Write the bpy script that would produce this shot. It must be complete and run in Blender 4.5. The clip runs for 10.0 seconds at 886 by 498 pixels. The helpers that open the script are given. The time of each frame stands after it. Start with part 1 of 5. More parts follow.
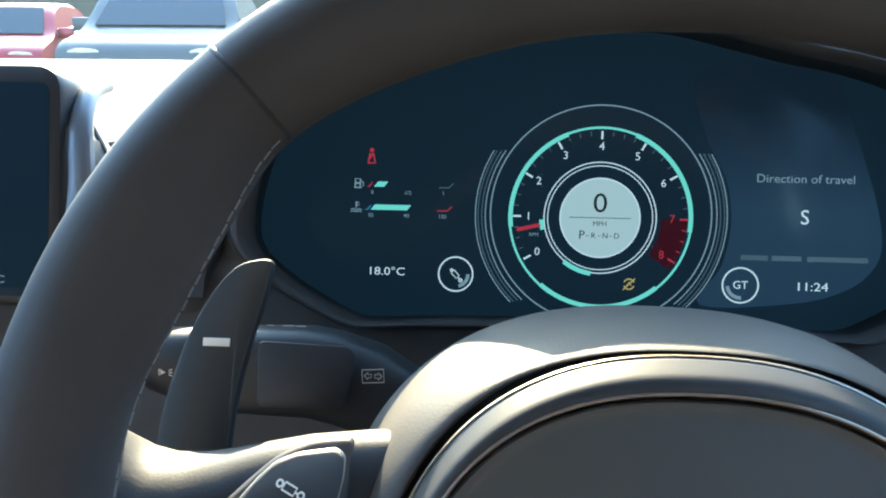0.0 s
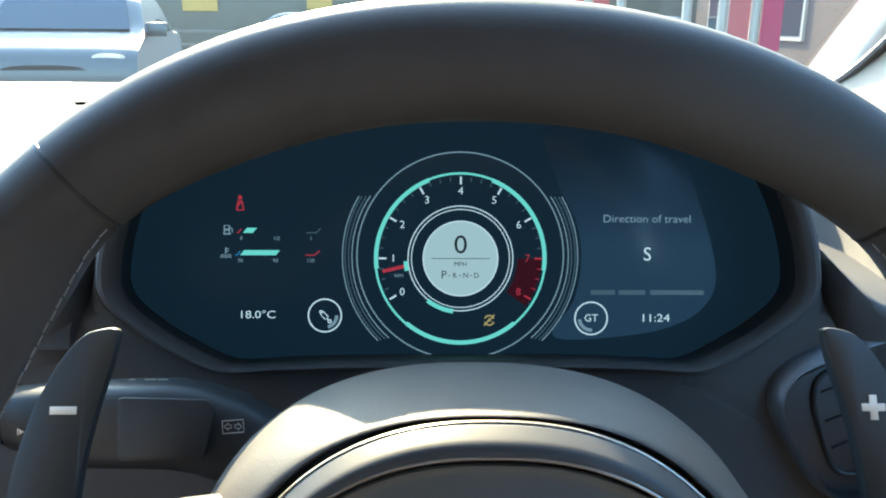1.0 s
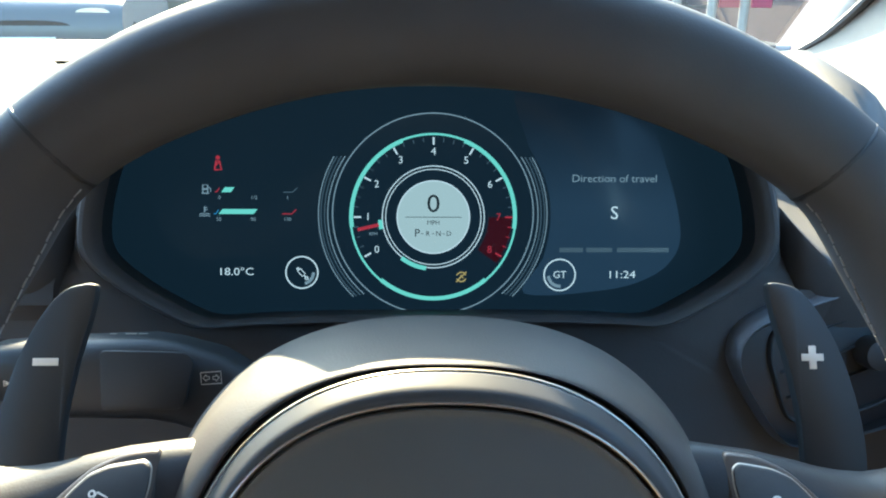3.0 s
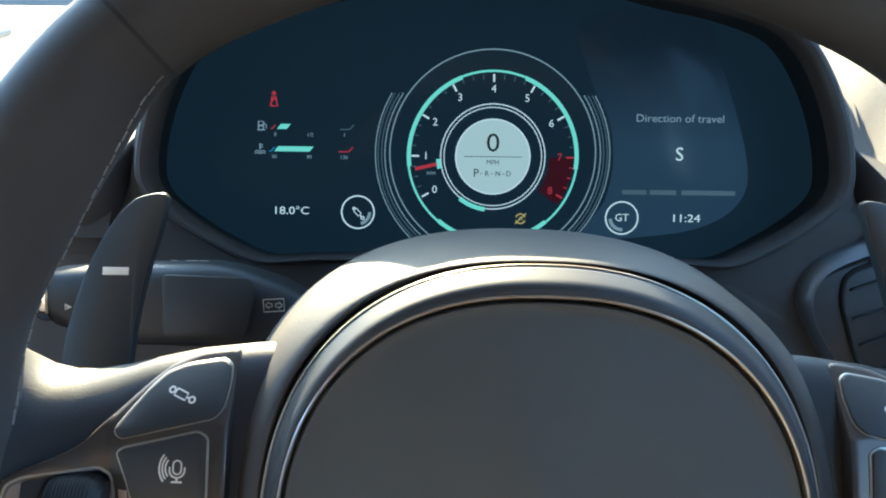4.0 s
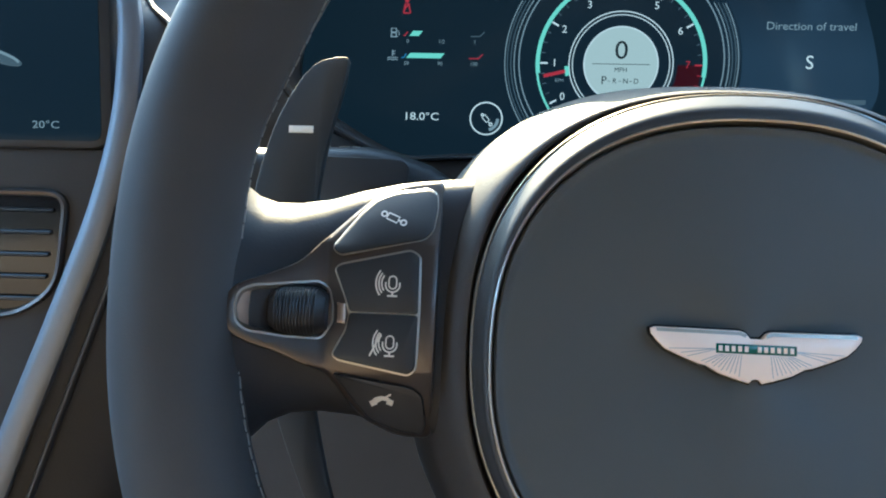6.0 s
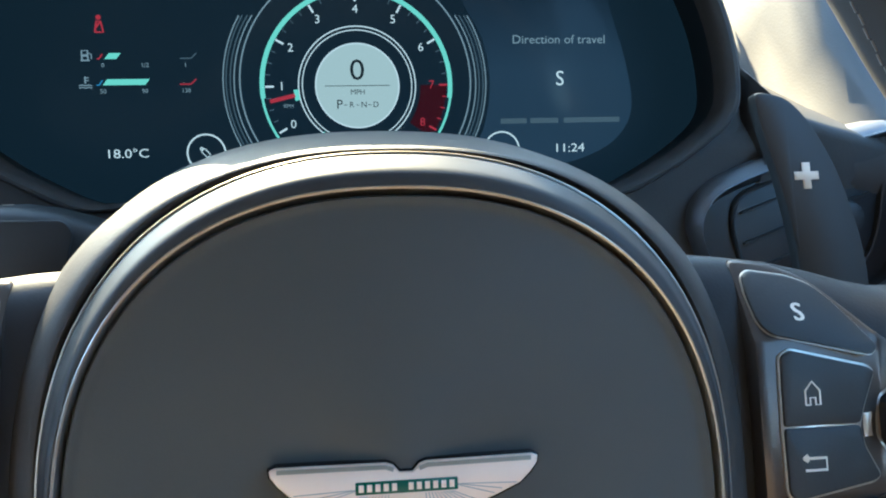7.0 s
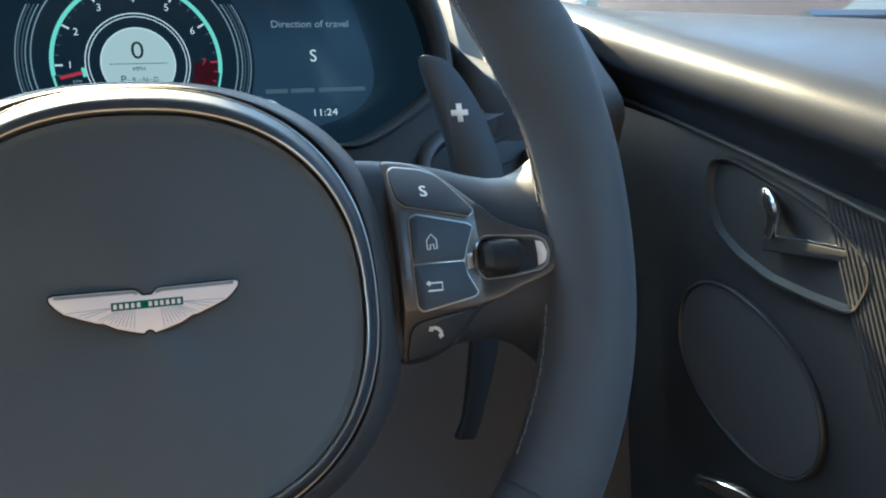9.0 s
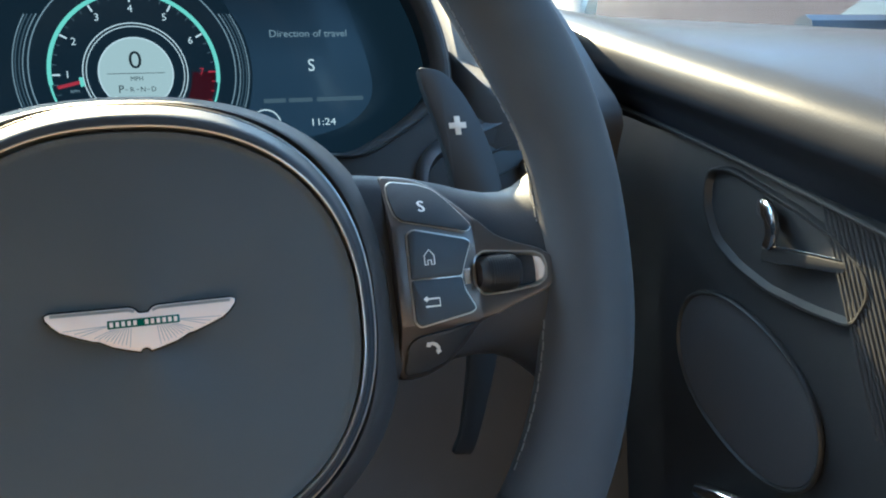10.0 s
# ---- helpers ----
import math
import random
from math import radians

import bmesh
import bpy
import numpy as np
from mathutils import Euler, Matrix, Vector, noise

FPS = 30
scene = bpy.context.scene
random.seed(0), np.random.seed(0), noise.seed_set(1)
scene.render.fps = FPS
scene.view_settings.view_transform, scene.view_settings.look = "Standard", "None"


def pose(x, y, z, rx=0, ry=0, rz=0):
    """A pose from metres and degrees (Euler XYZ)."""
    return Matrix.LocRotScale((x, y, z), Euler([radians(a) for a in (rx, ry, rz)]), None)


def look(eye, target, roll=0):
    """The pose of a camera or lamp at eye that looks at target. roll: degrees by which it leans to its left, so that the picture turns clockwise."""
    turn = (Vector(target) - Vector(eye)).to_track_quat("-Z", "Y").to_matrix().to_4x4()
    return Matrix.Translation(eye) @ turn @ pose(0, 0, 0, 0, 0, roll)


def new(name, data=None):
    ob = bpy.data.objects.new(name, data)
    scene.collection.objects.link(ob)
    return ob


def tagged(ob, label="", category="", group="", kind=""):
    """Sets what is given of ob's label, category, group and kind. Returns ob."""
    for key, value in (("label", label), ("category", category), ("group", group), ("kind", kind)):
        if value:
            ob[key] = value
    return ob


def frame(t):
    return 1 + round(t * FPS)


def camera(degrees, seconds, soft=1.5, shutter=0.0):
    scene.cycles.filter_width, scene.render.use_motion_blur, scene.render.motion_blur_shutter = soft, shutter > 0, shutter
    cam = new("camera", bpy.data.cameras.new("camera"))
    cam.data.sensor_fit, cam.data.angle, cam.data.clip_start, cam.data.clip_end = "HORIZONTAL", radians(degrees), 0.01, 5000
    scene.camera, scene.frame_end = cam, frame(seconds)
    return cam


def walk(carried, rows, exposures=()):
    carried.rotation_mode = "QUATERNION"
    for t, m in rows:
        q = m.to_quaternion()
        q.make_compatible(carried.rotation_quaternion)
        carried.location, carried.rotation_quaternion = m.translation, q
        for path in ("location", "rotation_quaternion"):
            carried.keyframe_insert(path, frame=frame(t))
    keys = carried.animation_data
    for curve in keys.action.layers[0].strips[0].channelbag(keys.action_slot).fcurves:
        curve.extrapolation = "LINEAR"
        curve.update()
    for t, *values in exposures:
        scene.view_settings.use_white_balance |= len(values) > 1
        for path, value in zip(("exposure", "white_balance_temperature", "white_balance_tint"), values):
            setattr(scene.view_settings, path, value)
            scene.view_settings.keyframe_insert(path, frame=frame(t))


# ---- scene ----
cam = camera(58.2, 10.0, soft=2.0)
EXPOSURE = 5.3
PATH = [
    (0, (-0.051, -0.42, -0.011), (-0.193, 1.574, -0.078), 1.4),
    (0.2, (-0.043, -0.419, -0.009), (-0.127, 1.578, -0.07), 1.0),
    (0.5, (-0.02, -0.438, 0.0), (-0.032, 1.561, -0.054), 0.6),
    (1, (-0.022, -0.438, 0.011), (0.037, 1.561, -0.046), 0.2),
    (1.5, (-0.017, -0.452, 0.015), (0.079, 1.544, -0.064), 0.1),
    (2, (-0.014, -0.459, 0.017), (0.088, 1.535, -0.097), 0.2),
    (2.5, (-0.012, -0.452, 0.014), (0.077, 1.54, -0.135), 0.2),
    (3.8, (-0.019, -0.451, 0.006), (0.035, 1.541, -0.167), 0.6),
    (4, (-0.033, -0.443, -0.018), (-0.003, 1.549, -0.199), 0.7),
    (4.2, (-0.053, -0.441, -0.036), (-0.04, 1.551, -0.218), 0.8),
    (4.5, (-0.075, -0.448, -0.054), (-0.098, 1.543, -0.241), 1.0),
    (5, (-0.089, -0.465, -0.057), (-0.17, 1.523, -0.255), 1.4),
    (5.2, (-0.093, -0.467, -0.06), (-0.19, 1.52, -0.264), 1.5),
    (6.3, (-0.055, -0.446, -0.06), (-0.107, 1.541, -0.283), 0.9),
    (6.5, (-0.03, -0.429, -0.048), (-0.003, 1.558, -0.273), 0.2),
    (6.7, (-0.016, -0.412, -0.044), (0.123, 1.571, -0.266), -0.5),
    (7, (-0.016, -0.404, -0.044), (0.264, 1.564, -0.268), -1.4),
    (7.2, (-0.019, -0.414, -0.047), (0.344, 1.54, -0.273), -2.0),
    (7.5, (-0.007, -0.44, -0.052), (0.45, 1.493, -0.28), -2.5),
    (8, (0.009, -0.469, -0.054), (0.571, 1.436, -0.286), -3.1),
    (8.5, (0.003, -0.495, -0.066), (0.624, 1.392, -0.303), -3.5),
    (9, (0.005, -0.51, -0.07), (0.659, 1.365, -0.309), -3.6),
    (9.5, (0.008, -0.511, -0.065), (0.681, 1.357, -0.305), -3.7),
    (10, (0.006, -0.509, -0.065), (0.664, 1.365, -0.3), -3.5),
]
# Everything in the cabin is laid out in a frame that leans with the instrument panel.
DASH = pose(0, 0, 1.10, -14, 0, 0)
walk(cam, [(t, DASH @ look(eye, target, roll)) for t, eye, target, roll in PATH],
     exposures=[(0.0, EXPOSURE, 5150, -8), (10.0, EXPOSURE, 5150, -8)])

# ---- daylight ----
SUN_AZ, SUN_EL = radians(-12), radians(29)
world = bpy.data.worlds.new("sky")
scene.world = world
world.use_nodes = True
wn = world.node_tree
sky = wn.nodes.new("ShaderNodeTexSky")
sky.sky_type, sky.sun_disc = "NISHITA", False
sky.sun_elevation, sky.sun_rotation = SUN_EL, SUN_AZ
wn.links.new(sky.outputs[0], wn.nodes["Background"].inputs[0])
wn.nodes["Background"].inputs[1].default_value = 0.15
sun = new("sun", bpy.data.lights.new("sun", "SUN"))
sun.data.energy, sun.data.angle, sun.data.color = 1.5, radians(0.55), (1.0, 0.68, 0.38)
SUN_DIR = Vector((math.sin(SUN_AZ) * math.cos(SUN_EL), math.cos(SUN_AZ) * math.cos(SUN_EL), math.sin(SUN_EL)))
sun.matrix_world = look(SUN_DIR * 20, (0, 0, 0))


# ---- materials ----
def material(name, colour, rough=0.5, metal=0.0, grain=0.0, grain_size=0.002, vary=0.12, vary_size=0.03, coat=0.0, spec=0.5, cells=False):
    """A surface with two scales of variation: blotches of tone and gloss, and a fine relief."""
    m = bpy.data.materials.new(name)
    m.use_nodes = True
    nt, b = m.node_tree, m.node_tree.nodes["Principled BSDF"]
    co = nt.nodes.new("ShaderNodeTexCoord")
    big = nt.nodes.new("ShaderNodeTexNoise")
    big.inputs["Scale"].default_value, big.inputs["Detail"].default_value = 1 / vary_size, 4
    nt.links.new(co.outputs["Object"], big.inputs["Vector"])
    ramp = nt.nodes.new("ShaderNodeMapRange")
    ramp.inputs["To Min"].default_value, ramp.inputs["To Max"].default_value = 1 - vary, 1 + vary
    nt.links.new(big.outputs["Fac"], ramp.inputs["Value"])
    mul = nt.nodes.new("ShaderNodeVectorMath")
    mul.operation, mul.inputs[0].default_value = "SCALE", colour
    nt.links.new(ramp.outputs["Result"], mul.inputs["Scale"])
    nt.links.new(mul.outputs["Vector"], b.inputs["Base Color"])
    rr = nt.nodes.new("ShaderNodeMapRange")
    rr.inputs["To Min"].default_value, rr.inputs["To Max"].default_value = max(0.02, rough - 0.06), min(1, rough + 0.06)
    nt.links.new(big.outputs["Fac"], rr.inputs["Value"])
    nt.links.new(rr.outputs["Result"], b.inputs["Roughness"])
    b.inputs["Metallic"].default_value, b.inputs["Coat Weight"].default_value = metal, coat
    b.inputs["Specular IOR Level"].default_value = spec
    if grain:
        fine = nt.nodes.new("ShaderNodeTexVoronoi" if cells else "ShaderNodeTexNoise")
        fine.inputs["Scale"].default_value = 1 / grain_size
        nt.links.new(co.outputs["Object"], fine.inputs["Vector"])
        bump = nt.nodes.new("ShaderNodeBump")
        bump.inputs["Strength"].default_value, bump.inputs["Distance"].default_value = grain, grain_size * 0.3
        nt.links.new(fine.outputs[0], bump.inputs["Height"])
        nt.links.new(bump.outputs["Normal"], b.inputs["Normal"])
    return m


def glow(name, colour, strength):
    """A lit patch of a display, behind a faintly glossy cover."""
    m = bpy.data.materials.new(name)
    m.use_nodes = True
    b = m.node_tree.nodes["Principled BSDF"]
    b.inputs["Roughness"].default_value = 0.2
    b.inputs["Specular IOR Level"].default_value = 0.06
    b.inputs["Base Color"].default_value = (0.006, 0.008, 0.011, 1)
    b.inputs["Emission Color"].default_value = (*colour, 1)
    b.inputs["Emission Strength"].default_value = strength * 2 ** -EXPOSURE
    return m


def fade_page(m):
    """The picture on the page fades to black towards its upper end."""
    nt, b = m.node_tree, m.node_tree.nodes["Principled BSDF"]
    co, sep, rng = (nt.nodes.new("ShaderNode" + k) for k in ("TexCoord", "SeparateXYZ", "MapRange"))
    rng.inputs["From Min"].default_value, rng.inputs["From Max"].default_value = 0.052, 0.0
    rng.inputs["To Min"].default_value, rng.inputs["To Max"].default_value = b.inputs["Emission Strength"].default_value * 0.3, b.inputs["Emission Strength"].default_value
    nt.links.new(co.outputs["Object"], sep.inputs[0])
    nt.links.new(sep.outputs["Y"], rng.inputs["Value"])
    nt.links.new(rng.outputs["Result"], b.inputs["Emission Strength"])


LEATHER = material("black_leather", (0.03, 0.03, 0.032), 0.5, grain=0.12, grain_size=0.0009, cells=True, vary=0.15, spec=0.24)
HUB_LEATHER = material("hub_leather", (0.056, 0.051, 0.046), 0.55, grain=0.14, grain_size=0.0009, cells=True, vary=0.1, spec=0.3)
RIM_LEATHER = material("smooth_rim_leather", (0.068, 0.066, 0.064), 0.58, grain=0.08, grain_size=0.0009, cells=True, vary=0.15, spec=0.24)
DASH_LEATHER = material("dash_leather", (0.066, 0.064, 0.062), 0.62, grain=0.12, grain_size=0.0014, cells=True, vary=0.12, spec=0.16)
SILL_LEATHER = material("smooth_sill_leather", (0.016, 0.016, 0.017), 0.34, grain=0.1, grain_size=0.0012, cells=True, vary=0.12, spec=0.07)
TRIM_STEEL = material("dark_brushed_steel", (0.17, 0.175, 0.185), 0.42, metal=0.5, vary=0.08)
PAD = material("airbag_pad", (0.07, 0.07, 0.063), 0.55, grain=0.12, grain_size=0.0008, vary=0.1)
PLASTIC = material("matt_black_plastic", (0.022, 0.0215, 0.021), 0.5, grain=0.15, grain_size=0.0008)
GLOSS = material("piano_black", (0.012, 0.012, 0.014), 0.18, vary=0.05)
SATIN = material("dark_satin_metal", (0.06, 0.059, 0.058), 0.46, metal=0.35, vary=0.06, spec=0.4)
BRONZE = material("bronze_satin_metal", (0.6, 0.46, 0.35), 0.34, metal=0.75, vary=0.06)
CHROME = material("bright_chrome", (0.72, 0.71, 0.7), 0.12, metal=1.0, vary=0.04)
BEZEL = material("blackened_satin_metal", (0.1, 0.084, 0.073), 0.34, metal=0.75, vary=0.06)
HUB_LINE = material("satin_champagne_line", (0.46, 0.41, 0.34), 0.3, metal=0.8, vary=0.04)
TAN = material("tan_leather", (0.10, 0.088, 0.08), 0.55, grain=0.2, grain_size=0.002, cells=True, vary=0.15)
PADDLE = material("paddle_anodised", (0.034, 0.033, 0.031), 0.48, metal=0.45, vary=0.06)
RUBBER = material("black_rubber", (0.015, 0.015, 0.016), 0.45, vary=0.1)
MARK = material("printed_mark", (0.74, 0.68, 0.58), 0.5, vary=0.03)
THREAD = material("grey_thread", (0.24, 0.235, 0.225), 0.8, vary=0.2, vary_size=0.002)
EMBLEM = material("brushed_emblem", (0.95, 0.76, 0.62), 0.34, metal=0.1, vary=0.05, vary_size=0.01)
EMBLEM_LINE = material("emblem_line", (0.45, 0.42, 0.4), 0.4, metal=0.6, vary=0.05)
GREEN = material("green_enamel", (0.01, 0.09, 0.055), 0.25, vary=0.05)
SCREEN = glow("screen_black", (0.007, 0.0145, 0.022), 1.0)
MESH_CLOTH = material("speaker_cloth", (0.05, 0.05, 0.052), 0.85, grain=0.25, grain_size=0.0012, cells=True)
CARPET = material("carpet", (0.03, 0.03, 0.032), 0.95, grain=0.8, grain_size=0.004)
HEADLINER = material("headliner", (0.33, 0.31, 0.28), 0.95, grain=0.3, grain_size=0.002)
PILLAR = material("pillar_cloth", (0.34, 0.3, 0.25), 0.9, grain=0.3, grain_size=0.002)
TEAL = glow("lit_teal", (0.33, 0.86, 0.68), 0.75)
WHITE = glow("lit_white", (0.85, 0.92, 0.92), 0.75)
DIM = glow("lit_grey", (0.36, 0.45, 0.5), 0.6)
FAINT = glow("lit_faint", (0.2, 0.28, 0.34), 0.35)
RED = glow("lit_red", (0.75, 0.05, 0.08), 0.55)
DEEP_RED = glow("lit_deep_red", (0.2, 0.012, 0.025), 0.18)
BLUE = glow("lit_blue", (0.1, 0.4, 0.75), 0.5)
AMBER = glow("lit_amber", (0.85, 0.6, 0.2), 0.55)
DISC = glow("lit_disc", (0.55, 0.63, 0.6), 0.8)
INK = glow("disc_ink", (0.02, 0.03, 0.035), 0.5)
NAVY = glow("lit_navy", (0.03, 0.055, 0.088), 0.75)
fade_page(NAVY)

# ---- building helpers ----
MM = 0.001


def finish(bm, name, angle=35):
    bmesh.ops.recalc_face_normals(bm, faces=bm.faces)
    me = bpy.data.meshes.new(name)
    bm.to_mesh(me)
    bm.free()
    for p in me.polygons:
        p.use_smooth = True
    me.set_sharp_from_angle(angle=radians(angle))
    return me


def part(name, bm, mat, parent, label="", angle=35):
    """Links a bmesh (or a mesh) as one mesh object under a thing or a part."""
    me = bm if isinstance(bm, bpy.types.Mesh) else finish(bm, name, angle)
    me.materials.clear()
    me.materials.append(mat)
    ob = new(name, me)
    ob.parent = parent
    return tagged(ob, label)


def thing(name, m, label, category, group="", kind=""):
    ob = new(name)
    ob.empty_display_size = 0.05
    ob.matrix_world = m
    return tagged(ob, label, category, group, kind)


def single(name, bm, mat, m, label, category, group="", kind="", angle=35):
    me = finish(bm, name, angle)
    me.materials.append(mat)
    ob = new(name, me)
    ob.matrix_world = m
    return tagged(ob, label, category, group, kind)


def smooth(pts, per=6, closed=True):
    """A rounded line through the points."""
    n, out = len(pts), []
    v = [Vector(p) for p in pts]
    for i in range(n if closed else n - 1):
        a, b, c, d = (v[(i + k) % n] if closed else v[min(max(i + k, 0), n - 1)] for k in (-1, 0, 1, 2))
        for j in range(per):
            t = j / per
            out.append(0.5 * (2 * b + (c - a) * t + (2 * a - 5 * b + 4 * c - d) * t * t + (3 * b - 3 * c + d - a) * t ** 3))
    if not closed:
        out.append(v[-1])
    return out


def rounded(pts, r=2.0, seg=4):
    """A polygon with its corners rounded by r."""
    out, n = [], len(pts)
    for i in range(n):
        p, a, b = Vector(pts[i]), Vector(pts[i - 1]), Vector(pts[(i + 1) % n])
        k = min(r, (a - p).length * 0.45, (b - p).length * 0.45)
        u, w = p + (a - p).normalized() * k, p + (b - p).normalized() * k
        for j in range(seg + 1):
            t = j / seg
            out.append(u * (1 - t) ** 2 + p * 2 * t * (1 - t) + w * t * t)
    return out


def inset(pts, d):
    """The outline moved inwards by d."""
    n = len(pts)
    area = sum(pts[i][0] * pts[(i + 1) % n][1] - pts[(i + 1) % n][0] * pts[i][1] for i in range(n))
    s = 1 if area > 0 else -1
    out = []
    for i in range(n):
        a, p, b = (Vector(pts[k % n][:2]) for k in (i - 1, i, i + 1))
        e = ((p - a).normalized() + (b - p).normalized())
        e = e.normalized() if e.length > 1e-6 else (b - p).normalized()
        out.append(p + Vector((-e.y, e.x)) * d * s)
    return out


def loft(rings, caps=(True, True), closed=True):
    bm = bmesh.new()
    rows = [[bm.verts.new(p) for p in ring] for ring in rings]
    n = len(rows[0])
    for a, b in zip(rows, rows[1:]):
        for i in range(n if closed else n - 1):
            j = (i + 1) % n
            bm.faces.new((a[i], a[j], b[j], b[i]))
    if caps[0]:
        bm.faces.new(rows[0][::-1])
    if caps[1]:
        bm.faces.new(rows[-1])
    return bm


def plate(outline, z0, z1, bevel=0.8, warp=None):
    """A solid plate in millimetres, from depth z0 to z1, its front edge rounded. warp(x, y) lifts it."""
    o = [Vector(p[:2]) for p in outline]
    levels = [(o, z0), (o, z1 - bevel), (inset(o, bevel * 0.3), z1 - bevel * 0.3), (inset(o, bevel), z1)]
    bm = loft([[Vector((p.x, p.y, z)) * MM for p in ring] for ring, z in levels])
    if warp:
        cuts = [(0, v, 0) for v in (-18, -10, 26, 35)] + [(v, 0, 0) for v in (-135, -119, 119, 135)]
        for c in cuts:
            c = Vector(c)
            bmesh.ops.bisect_plane(bm, geom=bm.verts[:] + bm.edges[:] + bm.faces[:], dist=1e-7, plane_co=c * MM, plane_no=c.normalized())
        bmesh.ops.triangulate(bm, faces=[f for f in bm.faces if len(f.verts) > 4])
        for v in bm.verts:
            v.co.z += warp(v.co.x / MM, v.co.y / MM) * MM
    return bm


def opened_plate(outline, hole, z0, z1, bevel=0.8, warp=None):
    """A plate with an opening: a front face between two outlines, rounded outer edge, outer and inner walls."""
    bm = bmesh.new()
    o, h = [Vector(p[:2]) for p in outline], [Vector(p[:2]) for p in hole]

    def ring(pts, z):
        return [bm.verts.new(Vector((p.x, p.y, z)) * MM) for p in pts]

    def bridge(a, b):
        for i in range(len(a)):
            j = (i + 1) % len(a)
            bm.faces.new((a[i], a[j], b[j], b[i]))
    outer = [ring(q, z) for q, z in ((o, z0), (o, z1 - bevel), (inset(o, bevel * 0.3), z1 - bevel * 0.3), (inset(o, bevel), z1))]
    inner = [ring(q, z) for q, z in ((inset(h, -0.5), z1), (inset(h, -0.1), z1 - 0.2), (h, z1 - 0.7), (h, z0))]
    for rings in (outer, inner):
        for a, b in zip(rings, rings[1:]):
            bridge(a, b)
    loops = []
    for r in (outer[-1], inner[0]):
        for i in range(len(r)):
            e = bm.edges.get((r[i], r[(i + 1) % len(r)]))
            loops.append(e or bm.edges.new((r[i], r[(i + 1) % len(r)])))
    bmesh.ops.triangle_fill(bm, edges=loops, use_beauty=True)
    if warp:
        for c in [(0, v, 0) for v in (-18, -10, 26, 35)] + [(v, 0, 0) for v in (-135, -119, 119, 135)]:
            c = Vector(c)
            bmesh.ops.bisect_plane(bm, geom=bm.verts[:] + bm.edges[:] + bm.faces[:], dist=1e-7, plane_co=c * MM, plane_no=c.normalized())
        bmesh.ops.triangulate(bm, faces=[f for f in bm.faces if len(f.verts) > 4])
        for v in bm.verts:
            v.co.z += warp(v.co.x / MM, v.co.y / MM) * MM
    return bm


def sweep(path, section, closed=False, up=(0, 0, 1), caps=True):
    """A section (list of (a, b), or a function of 0..1) carried along a path. a lies across the path, b along up."""
    v = [Vector(p) for p in path]
    n, rings = len(v), []
    for i, p in enumerate(v):
        a = v[i - 1] if closed or i else v[0]
        b = v[(i + 1) % n] if closed or i < n - 1 else v[-1]
        t = (b - a).normalized()
        side = t.cross(Vector(up)).normalized()
        top = side.cross(t)
        sec = section(i / (n - 1 if not closed else n)) if callable(section) else section
        rings.append([p + side * x + top * y for x, y in sec])
    if closed:
        rings.append(rings[0])
        bm = loft(rings, (False, False))
        bmesh.ops.remove_doubles(bm, verts=bm.verts, dist=1e-7)
        return bm
    return loft(rings, (caps, caps))


def oval(a, b, n=16, power=2.0):
    out = []
    for i in range(n):
        c, s = math.cos(2 * math.pi * i / n), math.sin(2 * math.pi * i / n)
        out.append((a * math.copysign(abs(c) ** (2 / power), c), b * math.copysign(abs(s) ** (2 / power), s)))
    return out


def box(x0, x1, y0, y1, z0, z1, bevel=0.0, seg=2):
    bm = bmesh.new()
    bmesh.ops.create_cube(bm, size=1)
    for v in bm.verts:
        v.co = ((x0 + x1) / 2 + v.co.x * (x1 - x0), (y0 + y1) / 2 + v.co.y * (y1 - y0), (z0 + z1) / 2 + v.co.z * (z1 - z0))
    if bevel:
        bmesh.ops.bevel(bm, geom=bm.edges[:], offset=bevel, segments=seg, profile=0.5, affect="EDGES")
    return bm


def arc_band(r0, r1, a0, a1, z=0.0, cx=0.0, cy=0.0, seg=None, thick=0.15):
    """A flat curved band in millimetres, between two radii and two angles in degrees."""
    full = abs(a1 - a0) >= 360
    n = seg or max(4, int(abs(a1 - a0) / 4))
    rings = []
    for i in range(n + (0 if full else 1)):
        t = radians(a0 + (a1 - a0) * i / n)
        c, s = math.cos(t), math.sin(t)
        rings.append([Vector((cx + r * c, cy + r * s, zz)) * MM for r, zz in ((r0, z), (r1, z), (r1, z + thick), (r0, z + thick))])
    if full:
        rings.append(rings[0])
        bm = loft(rings, (False, False))
        bmesh.ops.remove_doubles(bm, verts=bm.verts, dist=1e-7)
        return bm
    return loft(rings)


def stroke(pts, width, z=0.0, thick=0.15):
    """A line of the given width in millimetres, lying flat."""
    v = [Vector((*p[:2], 0)) for p in pts]
    rings = []
    for i, p in enumerate(v):
        t = (v[min(i + 1, len(v) - 1)] - v[max(i - 1, 0)]).normalized()
        n = Vector((-t.y, t.x, 0)) * width / 2
        rings.append([(q + Vector((0, 0, zz))) * MM for q, zz in ((p - n, z), (p + n, z), (p + n, z + thick), (p - n, z + thick))])
    return loft(rings)


def joined(*bms):
    out = bmesh.new()
    for bm in bms:
        me = bpy.data.meshes.new("tmp")
        bm.to_mesh(me)
        bm.free()
        out.from_mesh(me)
        bpy.data.meshes.remove(me)
    return out


def shifted(bm, m):
    bmesh.ops.transform(bm, matrix=m, verts=bm.verts)
    return bm


